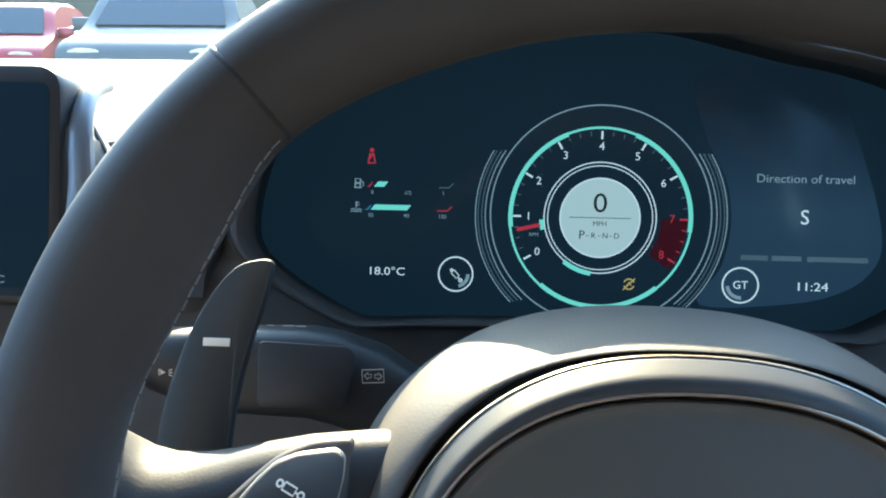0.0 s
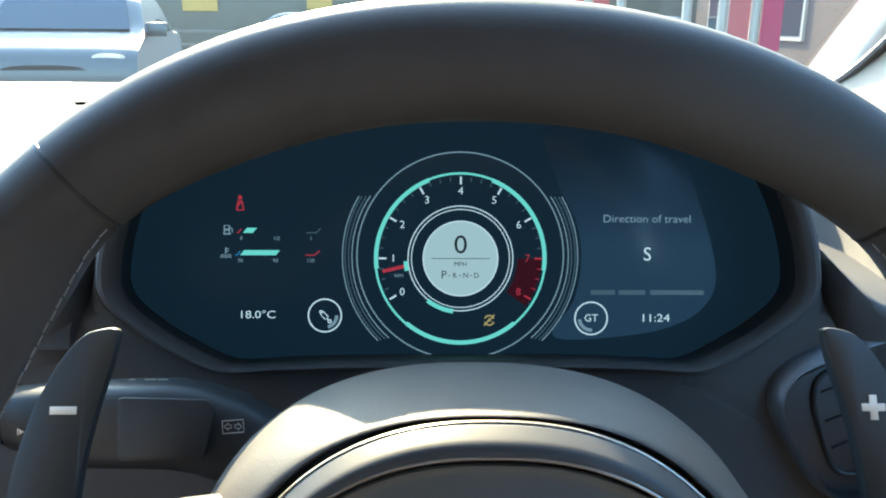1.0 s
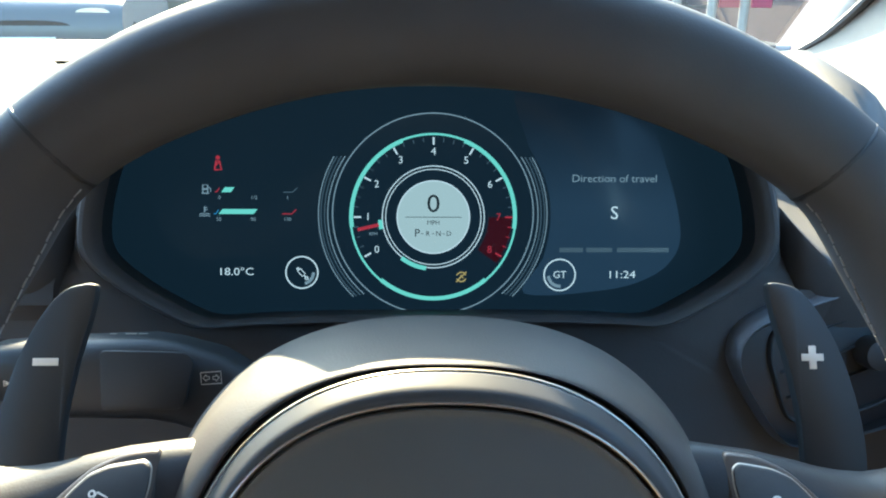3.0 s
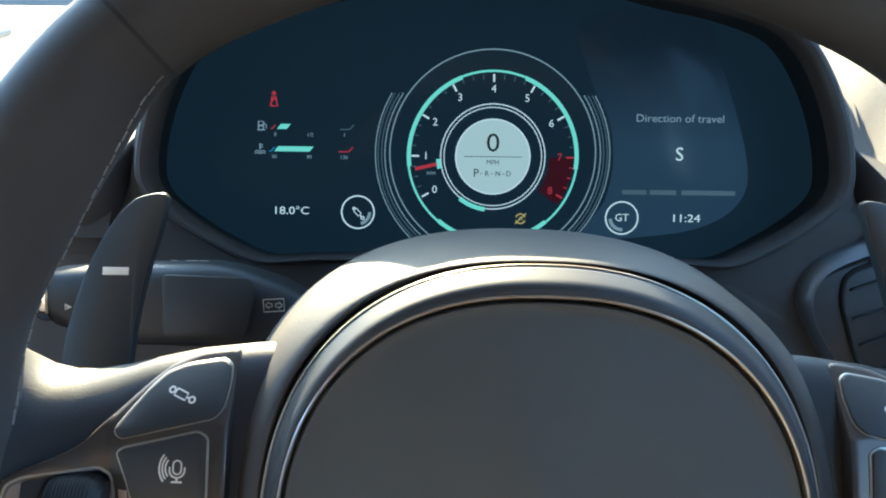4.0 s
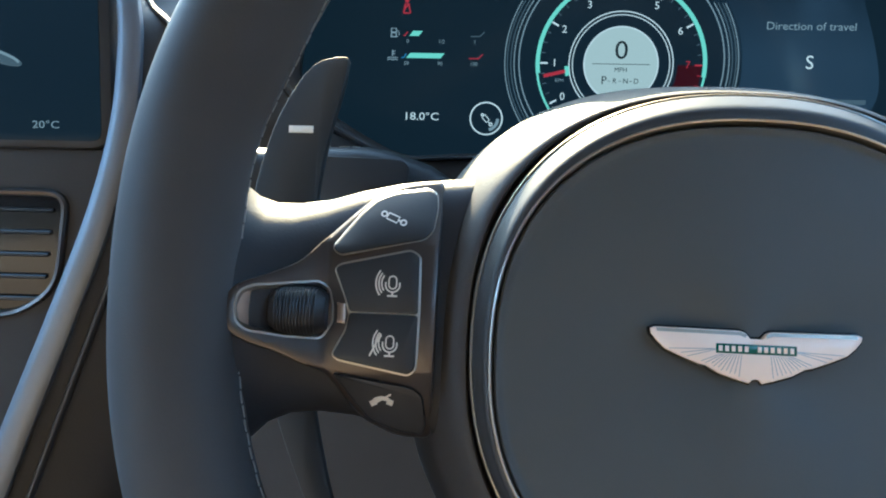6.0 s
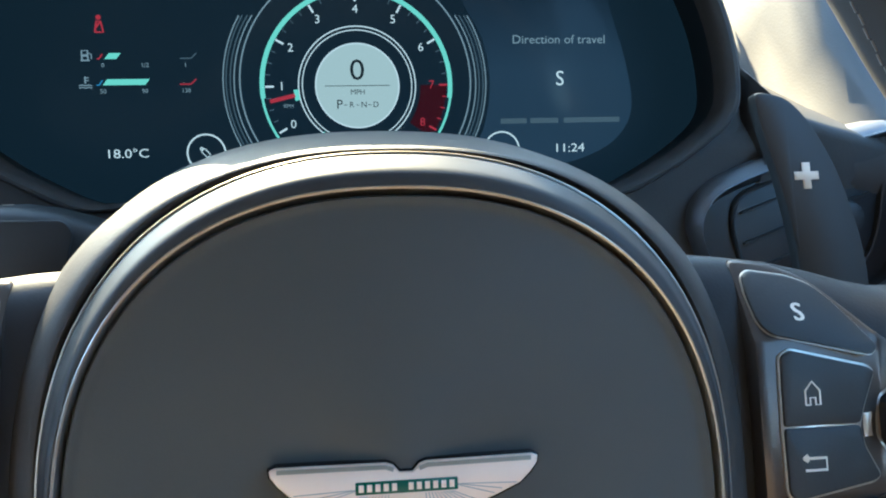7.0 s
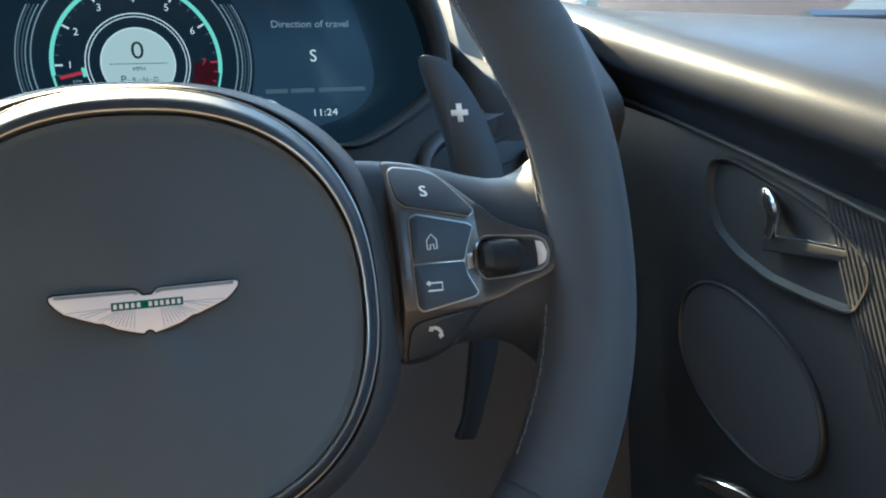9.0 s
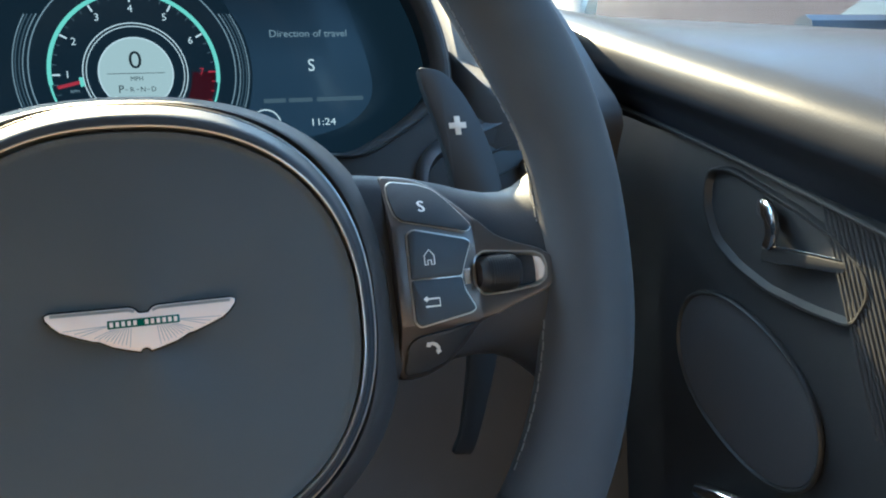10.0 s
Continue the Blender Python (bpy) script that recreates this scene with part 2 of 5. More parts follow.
def lettering(text, height, x=0.0, y=0.0, z=0.0, align="CENTER", width=None):
    """Words as a thin flat mesh in millimetres: capital height, centred at (x, y)."""
    cu = bpy.data.curves.new("lettering", "FONT")
    cu.body, cu.size, cu.align_x, cu.align_y, cu.extrude, cu.resolution_u = text, height * MM / 0.72, align, "CENTER", 0.00004, 3
    ob = bpy.data.objects.new("lettering", cu)
    scene.collection.objects.link(ob)
    me = bpy.data.meshes.new_from_object(ob.evaluated_get(bpy.context.evaluated_depsgraph_get()))
    bpy.data.objects.remove(ob)
    sx = 1.0
    if width:
        xs = [v.co.x for v in me.vertices]
        sx = width * MM / max(1e-6, max(xs) - min(xs))
    me.transform(Matrix.Translation((x * MM, y * MM, z * MM)) @ Matrix.Diagonal((sx, 1, 1, 1)))
    return me


def pane(name, tint, reflect):
    """Thin tinted glass: it lets light straight through and mirrors more at a glancing angle."""
    m = bpy.data.materials.new(name)
    m.use_nodes = True
    nt = m.node_tree
    nt.nodes.remove(nt.nodes["Principled BSDF"])
    clear, gloss, mix, facing, power, scale = (nt.nodes.new("ShaderNode" + k) for k in ("BsdfTransparent", "BsdfGlossy", "MixShader", "LayerWeight", "Math", "MapRange"))
    clear.inputs[0].default_value, gloss.inputs["Roughness"].default_value = (*tint, 1), 0.02
    facing.inputs["Blend"].default_value = 0.5
    power.operation, power.inputs[1].default_value = "POWER", 5
    scale.inputs["To Min"].default_value, scale.inputs["To Max"].default_value = 0.04, reflect
    nt.links.new(facing.outputs["Facing"], power.inputs[0])
    nt.links.new(power.outputs[0], scale.inputs["Value"])
    nt.links.new(scale.outputs["Result"], mix.inputs[0])
    nt.links.new(clear.outputs[0], mix.inputs[1])
    nt.links.new(gloss.outputs[0], mix.inputs[2])
    nt.links.new(mix.outputs[0], nt.nodes["Material Output"].inputs[0])
    return m


# strong tints darken the view outside; the sun passes both panes untinted
WINDSCREEN = pane("windscreen_glass", (0.27, 0.262, 0.235), 0.9)
SIDE_GLASS = pane("side_window_glass", (0.3, 0.305, 0.3), 0.5)

# ---- steering wheel: local x to the right, y up in its plane, z towards the driver ----
WHEEL = DASH @ pose(-0.0022, -0.245, -0.112, 78, 0, 0) @ pose(0, 0, 0, 0, 0, -0.9)  # turned a little to the right


def rim_line(t, a=163.0, b=162.0, cy=17.0, power=2.2):
    c, s = math.cos(t), math.sin(t)
    return Vector((a * math.copysign(abs(c) ** (2 / power), c), cy + b * math.copysign(abs(s) ** (2 / power), s), -10))


def hollow(t):
    """How far the inner side of the rim is drawn in (thumb rest: swells) at an angle, in millimetres."""
    p = rim_line(t)
    a = math.degrees(math.atan2(p.y - 17, abs(p.x)))
    return 5.0 * math.exp(-((a - 44.5) / (7.0 if a < 44.5 else 13.0)) ** 2) - 3.2 * math.exp(-((a - 23) / 9.0) ** 2)


def rim_section(t, k=1.0, n=24):
    """Section of the rim; behind the thumb rest the inner side is cut away."""
    d, p = hollow(t), rim_line(t)
    a = math.degrees(math.atan2(p.y - 17, abs(p.x)))
    cut = 9.5 * math.exp(-((a - 18.5) / 8.5) ** 2)
    return [((x if x > 0 else x * (18.3 - d - cut * min(1, max(0, 2 - y) / 11)) / 18.3) * k * MM, y * k * MM) for x, y in oval(18.3, 17.5, n, 2.1)]


def ring_at(a, b, z, n=96, power=2.15, cy=0.0):
    return [Vector((x, y + cy, z)) * MM for x, y in oval(a, b, n, power)]


def mirrored(pts, s, dy=0.0):
    return [(s * p[0], p[1] + dy, *p[2:]) for p in pts]


def steering_wheel():
    w = thing("steering_wheel", WHEEL, "black leather sports steering wheel with bronze-edged hub and shift paddles", "steering wheel")
    n = 160
    path = [rim_line(2 * math.pi * i / n) * MM for i in range(n)]
    rim = part("rim", sweep(path, lambda u: rim_section(2 * math.pi * u), closed=True), RIM_LEATHER, w, "thick rim wrapped in black leather")
    # cross seams where the leather panels of the rim meet
    for t0 in (45.5, 134.5, -38, 218):
        t = radians(t0)
        p, q = rim_line(t), rim_line(t + 0.01)
        tang = (q - p).normalized()
        side = tang.cross(Vector((0, 0, 1))).normalized()
        loop = [p * MM + side * x + Vector((0, 0, y)) for x, y in rim_section(t, 0.988, 28)]
        part("seam", sweep(loop, [(x * MM, y * MM) for x, y in oval(0.45, 0.8, 8)], closed=True, up=tang), PLASTIC, rim)
    # hub: leather shell, shadow gap, ring with two bevels and a bright outer line, groove, rolled pad edge
    def bowl(half_w, half_h, z, cy, power=2.3):
        """A ring of the hub; its flanks fall back a little from the top."""
        return [Vector((p.x, p.y, p.z - 0.003 * min(1, abs(p.x) / (half_w * MM)) ** 2)) for p in ring_at(half_w, half_h, z, 120, power, cy)]
    part("hub_shell", loft([bowl(a, b, z, -1.5, 2.42) for a, b, z in ((99, 92.6, -62), (97.5, 91.2, -54), (94.6, 87.6, -42), (92.3, 84.2, -31), (90.3, 82.2, -24.5), (87.8, 80.3, -19.5), (85.2, 78.6, -15.5), (82.9, 77.4, -12.6), (80.6, 76.6, -10.4), (79.0, 76.0, -9.5), (78.0, 75.7, -9.3), (77.5, 75.45, -9.9), (77.3, 75.3, -13))], (True, False)),
         HUB_LEATHER, w, "hub shell covered in black leather")
    part("hub_gap", loft([bowl(a, b, z, -1.8, 2.3) for a, b, z in ((79.2, 76.6, -14), (77.2, 74.9, -13), (76.6, 74.5, -9), (76.4, 74.3, -8))], (False, False)), PLASTIC, w, "black shadow gap round the ring")
    part("hub_edge_line", loft([bowl(a, b, z, -1.8, 2.3) for a, b, z in ((76.9, 75.1, -9.0), (76.8, 75.0, -6.8), (76.55, 74.75, -6.3), (76.2, 74.4, -6.2), (76.0, 74.2, -7.5))], (False, False)), HUB_LINE, w, "thin bright line round the hub")
    part("hub_ring", loft([bowl(a, b, z, c, 2.3) for a, b, z, c in ((76.2, 74.4, -8.0, -1.8), (76.0, 74.2, -6.1, -1.8), (75.4, 73.6, -5.2, -1.9), (74.4, 72.3, -3.4, -2.3), (73.6, 71.3, -1.6, -2.7), (73.0, 70.3, -0.4, -3.0), (72.5, 69.5, 0.1, -3.2), (71.9, 68.4, 0.3, -3.6), (71.5, 67.8, 0.1, -3.8))], (False, False)), SATIN, w, "dark satin metal ring round the pad")
    part("hub_inner_edge", loft([bowl(a, b, z, c, 2.33) for a, b, z, c in ((71.6, 67.95, -0.4, -3.8), (71.45, 67.8, 0.45, -3.8), (71.15, 67.5, 0.65, -3.8), (70.8, 67.1, 0.4, -3.8), (70.6, 66.9, -3.5, -3.8), (69.4, 65.8, -6.5, -4.0))], (False, False)), HUB_LINE, w, "polished edge round the pad")
    part("airbag_pad", loft([bowl(a, b, z, -4.2, 2.35) for a, b, z in ((70.3, 66.7, -9), (70.2, 66.6, -2.6), (69.9, 66.35, -1.2), (69.4, 65.9, -0.6), (68.7, 65.3, -0.7), (67.9, 64.6, -1.2), (66.9, 63.7, -1.4), (65.0, 62.0, -1.3), (58, 55.4, -1.1), (46, 44, -1.0), (30, 28.6, -0.9), (12, 11.4, -0.85), (1.5, 1.4, -0.85))]), PAD, w, "smooth dark grey airbag pad")
    emblem(w)
    for s in (-1, 1):
        spoke(w, s)
        paddle(w, s)
    part("column_shroud", loft([[Vector((x, y - 8, z)) * MM for x, y in oval(a, b, 40, 3)] for a, b, z in ((78, 62, -52), (74, 58, -75), (66, 52, -150), (70, 60, -215))]), PLASTIC, w, "matt black steering column shroud")
    # stitching along the inner side of the rim
    bms = []
    for i in range(230):
        if not -34 < math.degrees(math.asin(math.sin(2 * math.pi * i / 230))) < 44:
            continue
        ends = []
        for u in (-0.42, 0.0, 0.42):
            t = 2 * math.pi * (i + u) / 230
            p, q = rim_line(t), rim_line(t + 0.01)
            side = (q - p).normalized().cross(Vector((0, 0, 1)))
            x, y = min(rim_section(t, 1.004, 48), key=lambda v: abs(v[1] + 0.001) + (1 if v[0] > 0 else 0))
            ends.append(p * MM + side * x + Vector((0, 0, y + 0.0005 * (i % 2))))
        bms.append(sweep(ends, [(x * MM, y * MM) for x, y in oval(0.34, 0.3, 5)]))
    tagged(part("stitching", joined(*bms), THREAD, w, "grey stitches inside the rim"), kind="stuff")
    return w


def inside(p, outline):
    """Whether a point lies within a closed outline."""
    hit, n = False, len(outline)
    for i in range(n):
        (x0, y0), (x1, y1) = outline[i][:2], outline[(i + 1) % n][:2]
        if (y0 > p.y) != (y1 > p.y) and p.x < (x1 - x0) * (p.y - y0) / (y1 - y0) + x0:
            hit = not hit
    return hit


def emblem(w):
    half = [(0, 3.5), (1.4, 3.5), (2.8, 5.0), (4.2, 5.5), (14, 5.6), (27, 5.7), (28.2, 5.2), (28.0, 3.8), (26.4, 1.8), (24.2, -0.2), (19.5, -2.2), (15, -3.9), (13.2, -4.2), (9.6, -6.2), (4.5, -7.8), (1.7, -8.5), (0.9, -7.6), (0, -7.4)]
    outline = half + [(-x, y) for x, y in half[-2:0:-1]]
    e = part("emblem", plate(outline, -3, 0.6, 0.7), EMBLEM, w, "winged pale metal badge")
    part("badge_border", plate(inset(outline, -0.5), -3, -0.5, 0.3), GLOSS, e)
    part("badge_bar", plate(rounded([(-10.7, -0.7), (10.7, -0.7), (10.7, 1.9), (-10.7, 1.9)], 0.3), 0.2, 0.75, 0.1), GREEN, e, "small green enamel bar")
    # lettering of the bar, as plain upright strokes
    for k in range(12):
        if k == 5:
            continue
        x = -9.5 + k * 1.72
        part("badge_bar_mark", plate([(x - 0.52, -0.15), (x + 0.52, -0.15), (x + 0.52, 1.35), (x - 0.52, 1.35)], 0.7, 0.82, 0.05), EMBLEM, e)
    top_edge = [(-26.6, 4.9), (-14, 4.8), (-4.4, 4.7), (-2.7, 4.1)]
    for s in (-1, 1):
        part("wing_edge", stroke([(-s * x, y) for x, y in top_edge], 0.9, 0.56, 0.16), HUB_LINE, e, "raised polished upper edge of the wing")
        for k in range(13):
            a = radians(-2 - k * 6.8)
            d = Vector((s * math.cos(a), math.sin(a)))
            start = Vector((s * (11.3 - k * 0.62), 0.4 - (k > 2) * 1.3))
            reach = 0.0
            while reach < 16 and inside(start + d * (reach + 1.1), outline):
                reach += 0.3
            if reach > 1:
                part("feather_line", stroke([start, start + d * reach * (1, 0.93)[k % 2]], 0.2, 0.56, 0.07), EMBLEM_LINE, e)


def spoke(w, s):
    secs = []
    for x, top, bot, front, back, p in ((70, 50.5, -34, -20, -52, 4.0), (84, 49.5, -31.5, -18, -50, 3.2), (100, 47.5, -27.5, -16.5, -49, 2.8), (112, 44.8, -25.6, -15.5, -51, 2.6), (122, 42.3, -25, -14.2, -56, 2.4), (132, 40.5, -26, -11.5, -62, 2.3),
                                        (140, 40.2, -29.5, -8.2, -62, 2.2), (146, 42, -36, -5.0, -58, 2.15), (151, 46, -45, -2.0, -48, 2.1), (156, 52, -55, 0.6, -34, 2.1), (162, 60, -66, 2.6, -30, 2.05), (167, 66, -72, 2.4, -27, 2.0)):
        cy, hy, cz, hz = (top + bot) / 2, (top - bot) / 2, (front + back) / 2, (front - back) / 2
        secs.append([Vector((s * x, cy + a, cz + b)) * MM for a, b in oval(hy, hz, 56, p)])
    part("spoke", loft(secs), LEATHER, w, "leather-wrapped spoke with a switch pack")
    lift = lambda x, y: max(0, abs(x) - 119) * 0.34 - max(0, y - 26) * 0.50 - max(0, -y - 10) * 0.60  # noqa: E731
    upper_lift = lambda x, y: (26 - y) * 0.50  # noqa: E731
    lower_lift = lambda x, y: (y + 10) * 0.60 + 0.4  # noqa: E731
    none = lambda x, y: 0.0  # noqa: E731
    def line(pts, r=1.6):
        return rounded(mirrored(pts, s), r, 3)
    opening = line([(143.6, 6.2), (142.6, 10.4), (139.5, 12.1), (121.5, 14.4), (118.6, 12.4), (117.4, 7.5), (117.2, 2.8), (120.2, -1.9), (129, -1.8), (140, -0.5), (143, 1.6)], 1.2)
    face = line([(147.6, 4.5), (146.9, 9.6), (142.6, 13.4), (134.6, 16.4), (127, 20.2), (119.6, 28.6), (112.5, 36.6), (106.5, 42.6), (98, 46.6), (86.5, 48.2), (86.8, 30), (87, -14), (87.4, -31), (97.6, -30.6), (107.2, -26.4), (113, -20), (118.4, -12),
                 (125.2, -9.8), (132, -6.6), (142, -3.4), (146.8, 0.2)], 3)
    bezel = part("switch_bezel", opened_plate(face, opening, -31, -12.8, 1.4, lift), BEZEL, w, "blackened satin metal switch surround")
    top = line([(118.1, 24.6), (115, 29.4), (110.6, 36), (106.4, 40.6), (101, 43), (90.8, 44.7), (88.6, 43), (88.2, 38), (89, 31), (91.2, 28.2), (115.8, 22.4)])
    mid = line([(117, 18.4), (115.4, 19.8), (95, 24.6), (92.3, 23), (92, 7), (92.2, -9.6), (94.2, -11.6), (114.8, -8), (116.7, -6.6), (113, 0.6), (112.1, 5.3), (113.6, 10.2)], 1.3)
    low = line([(116.6, -11.8), (93, -15.2), (90, -17.6), (88.8, -26.8), (89.8, -29.8), (97.4, -29), (105.8, -25.8), (111, -19.4)], 1.4)
    b1 = part("button", plate(top, -18, -11.4, 0.8, upper_lift), PLASTIC, w, "matt black push button")
    part("button_edge", plate(inset(top, -0.35), -18, -12.3, 0.4, upper_lift), HUB_LINE, bezel)
    part("button_edge", plate(inset(mid, -0.4), -16, -12.25, 0.3, none), HUB_LINE, bezel, "thin bright edge")
    upper = line([(117, 18.5), (115.3, 19.6), (95, 24.4), (92.5, 22.9), (92.2, 6.1), (112.2, 6.1), (113.5, 10.2)], 1.0)
    lower = line([(112.2, 5.7), (92.2, 5.7), (92.4, -9.5), (94.2, -11.4), (114.7, -7.8), (116.5, -6.6), (112.9, 0.6)], 1.0)
    b2 = part("button", plate(upper, -16, -11.5, 0.7, none), PLASTIC, w, "matt black push button")
    b3 = part("button", plate(lower, -16, -11.5, 0.7, none), PLASTIC, w, "matt black push button")
    b4 = part("button", plate(low, -17, -11.6, 1.0, lower_lift), PLASTIC, w, "matt black push button")
    # the scroll wheel in its polished well: a thin lip, sloping end walls, dark floor
    rim_of_well = [[Vector((p.x, p.y, z + lift(p.x, p.y))) * MM for p in inset(opening, k)] for k, z in ((-0.7, -13.2), (-0.5, -12.75), (0.1, -12.75), (0.5, -13.3), (0.9, -15.5), (1.4, -19))]
    part("well_lip", loft(rim_of_well, (False, False)), HUB_LINE, bezel, "thin bright lip of the scroll-wheel well")
    ends = []
    for x0, x1, z0, z1, half in ((143.4, 134.5, -12.9, -18.5, 5.6), (117.6, 121, -13.2, -17.5, 6.6)):
        rows = [[Vector((s * (x0 + (x1 - x0) * t), 6.0 + half * (1 - 0.12 * t) * k, z0 + (z1 - z0) * t * t + lift(x0, 6) * (1 - t))) * MM for k in (-1, -0.5, 0, 0.5, 1)] for t in (0, 0.2, 0.45, 0.75, 1)]
        ends.append(loft(rows, (False, False), closed=False))
    part("wheel_well", joined(*ends), BRONZE, bezel, "polished bronze end walls of the well")
    part("well_floor", plate(inset(opening, 0.3), -24, -18.5, 0.3, none), GLOSS, bezel)
    part("well_tab", plate(line([(116.6, 1.9), (116.8, 9.4), (112.9, 9.2), (112.5, 5.5), (112.7, 1.7)], 0.8), -18, -12.5, 1.6, none), BRONZE, bezel, "polished bronze tab beside the scroll wheel")
    barrel = []
    for u in range(9):
        x = 118.6 + 16.4 * u / 8
        e = 1 - 0.30 * abs((u - 4) / 4) ** 3.5
        barrel.append([Vector((s * x, 5.7 + 7.3 * e * c, -13.8 + 9.6 * e * d)) * MM for c, d in oval(1, 1, 28, 2.6)])
    roller = part("scroll_wheel", loft(barrel), RUBBER, w, "ribbed black scroll wheel")
    for k in range(13):
        x = 121.2 + k * 0.93
        e = 1 - 0.30 * abs((x - 126.8) / 8.2) ** 3.5
        arc = [(c, d) for c, d in oval(1, 1, 28, 2.6) if d > 0.2]
        part("rib", sweep([Vector((s * x, 5.7 + 7.4 * e * c, -13.7 + 9.7 * e * d)) * MM for c, d in arc], [(a * MM, b * MM) for a, b in oval(0.27, 0.3, 6)], up=(1, 0, 0)), RUBBER, roller)
    marks(s, b1, b2, b3, b4, upper_lift, none, lower_lift)


def mark(name, bms, parent, lift, z=-11.3):
    bm = joined(*bms)
    for v in bm.verts:
        v.co.z += (z + lift(v.co.x / MM, v.co.y / MM)) * MM
    part(name, bm, MARK, parent, "pale printed symbol")


def phone_shape(cx, cy, turn=0.0):
    bm = stroke([(-2.6, -0.4), (-1.6, 0.5), (0, 0.85), (1.6, 0.5), (2.6, -0.4)], 1.25)
    bm = joined(bm, stroke([(-3.3, -0.9), (-1.6, -0.2)], 1.7), stroke([(3.3, -0.9), (1.6, -0.2)], 1.7))
    return shifted(bm, pose(cx * MM, cy * MM, 0, 0, 0, turn))


def mic(cx, cy, k=0.8):
    b = [arc_band(1.15, 1.65, 0, 180, cy=1.5), arc_band(1.15, 1.65, 180, 360, cy=-0.3), stroke([(-1.4, 1.5), (-1.4, -0.3)], 0.5), stroke([(1.4, 1.5), (1.4, -0.3)], 0.5)]
    b += [arc_band(2.3, 2.85, 180, 360, cy=-0.3), stroke([(-2.57, -0.3), (-2.57, 0.7)], 0.55), stroke([(2.57, -0.3), (2.57, 0.7)], 0.55), stroke([(0, -2.8), (0, -4.3)], 0.7), stroke([(-1.8, -4.3), (1.8, -4.3)], 0.65)]
    b += [arc_band(r, r + 0.55, 142, 218, cx=-0.6 + 0.25 * r, cy=0.3) for r in (4.2, 5.6, 7.0)]
    return [shifted(m, Matrix.Translation((cx * MM, cy * MM, 0)) @ Matrix.Diagonal((k, k, 1, 1))) for m in b]


def marks(s, b1, b2, b3, b4, lift_a, lift_b, lift_c):
    if s < 0:
        damper = [stroke([(-2.4, 0), (-1.9, 0)], 0.5), stroke([(-2.0, 1.0), (1.5, 1.0), (1.5, -1.0), (-2.0, -1.0), (-2.0, 1.0)], 0.45), stroke([(1.5, 0), (2.4, 0)], 0.5), arc_band(0.55, 1.05, 0, 360, cx=3.3), arc_band(0.55, 1.05, 0, 360, cx=-3.2)]
        mark("damper_symbol", [shifted(b, pose(-0.1010, 0.0344, 0, 0, 0, -24)) for b in damper], b1, lift_a, -11.38)
        mark("microphone_symbol", mic(-99.9, 14.5), b2, lift_b, -11.48)
        mark("muted_microphone_symbol", mic(-99.9, -2.8) + [stroke([(-105.6, -6.4), (-102.6, 0.1)], 0.5)], b3, lift_b, -11.48)
        mark("end_call_symbol", [phone_shape(-102.0, -19.5, 4), stroke([(-104.9, -20.9), (-99.2, -17.4)], 0.5)], b4, lift_c, -11.58)
    else:
        me = lettering("S", 4.6, 0, 0, 0)
        bm = bmesh.new()
        bm.from_mesh(me)
        bpy.data.meshes.remove(me)
        for dx in (-0.18, 0.18):
            extra = bmesh.new()
            extra.from_mesh(lettering("S", 4.6, dx, 0, 0.02 + dx * 0.05))
            bm = joined(bm, extra)
        mark("letter_s", [shifted(bm, pose(0.1000, 0.0334, 0))], b1, lift_a, -11.38)
        home = [(-1.9, -2.7), (-1.9, 0.7), (0, 2.9), (1.9, 0.7), (1.9, -2.7), (0.7, -2.7), (0.7, -1.0), (-0.7, -1.0), (-0.7, -2.7), (-1.9, -2.7)]
        mark("home_symbol", [shifted(stroke(home, 0.42), pose(0.0999, 0.0138, 0))], b2, lift_b, -11.48)
        back = [stroke([(-2.6, 1.3), (2.6, 1.3), (2.6, -1.5), (-3.0, -1.5)], 0.62), stroke([(-2.2, 2.1), (-3.4, 1.3)], 0.6), stroke([(-2.2, 0.5), (-3.4, 1.3)], 0.6), stroke([(-2.4, 1.9), (-2.4, 0.7)], 1.0)]
        mark("back_symbol", [shifted(m, pose(0.0996, -0.0028, 0)) for m in back], b3, lift_b, -11.48)
        mark("call_symbol", [phone_shape(99.8, -19.2, -34)], b4, lift_c, -11.58)


def paddle(w, s):
    o = smooth(mirrored([(126.0, 103.4), (124.9, 100.5), (126.5, 90), (130.5, 73), (133.8, 50), (134.5, 20), (133, -14), (129.8, -34), (123, -60), (118.2, -69.2), (124, -71), (128, -69.5), (137, -50), (145.5, -28),
                         (153, 0), (157.8, 28), (157.6, 50), (153, 71.6), (148.4, 84), (142.8, 94.3), (137, 100.8), (131.5, 103)], s), 4)
    back = pose(0, 0, 0, 0, 0, 0.9)
    pd = part("shift_paddle", shifted(plate(o, -70, -66, 1.2, lambda x, y: -max(0, y - 60) * 0.03), back), PADDLE, w, "long dark anodised metal shift paddle")
    part("paddle_arm", plate(rounded(mirrored([(138, 12), (95, 8), (95, -12), (138, -14)], s), 3), -71, -67, 1), PLASTIC, w)
    if s < 0:
        part("minus_mark", shifted(plate([(-145.7, 73.8), (-136.7, 73.8), (-136.7, 76.5), (-145.7, 76.5)], -66.6, -66.2, 0.05), back), MARK, pd, "pale minus sign")
    else:
        part("plus_mark", shifted(plate([(135.8, 74), (138.6, 74), (138.6, 71), (141.3, 71), (141.3, 74), (144.1, 74), (144.1, 76.7), (141.3, 76.7), (141.3, 79.7), (138.6, 79.7), (138.6, 76.7), (135.8, 76.7)], -66.6, -66.2, 0.05), back), MARK, pd, "pale plus sign")


steering_wheel()

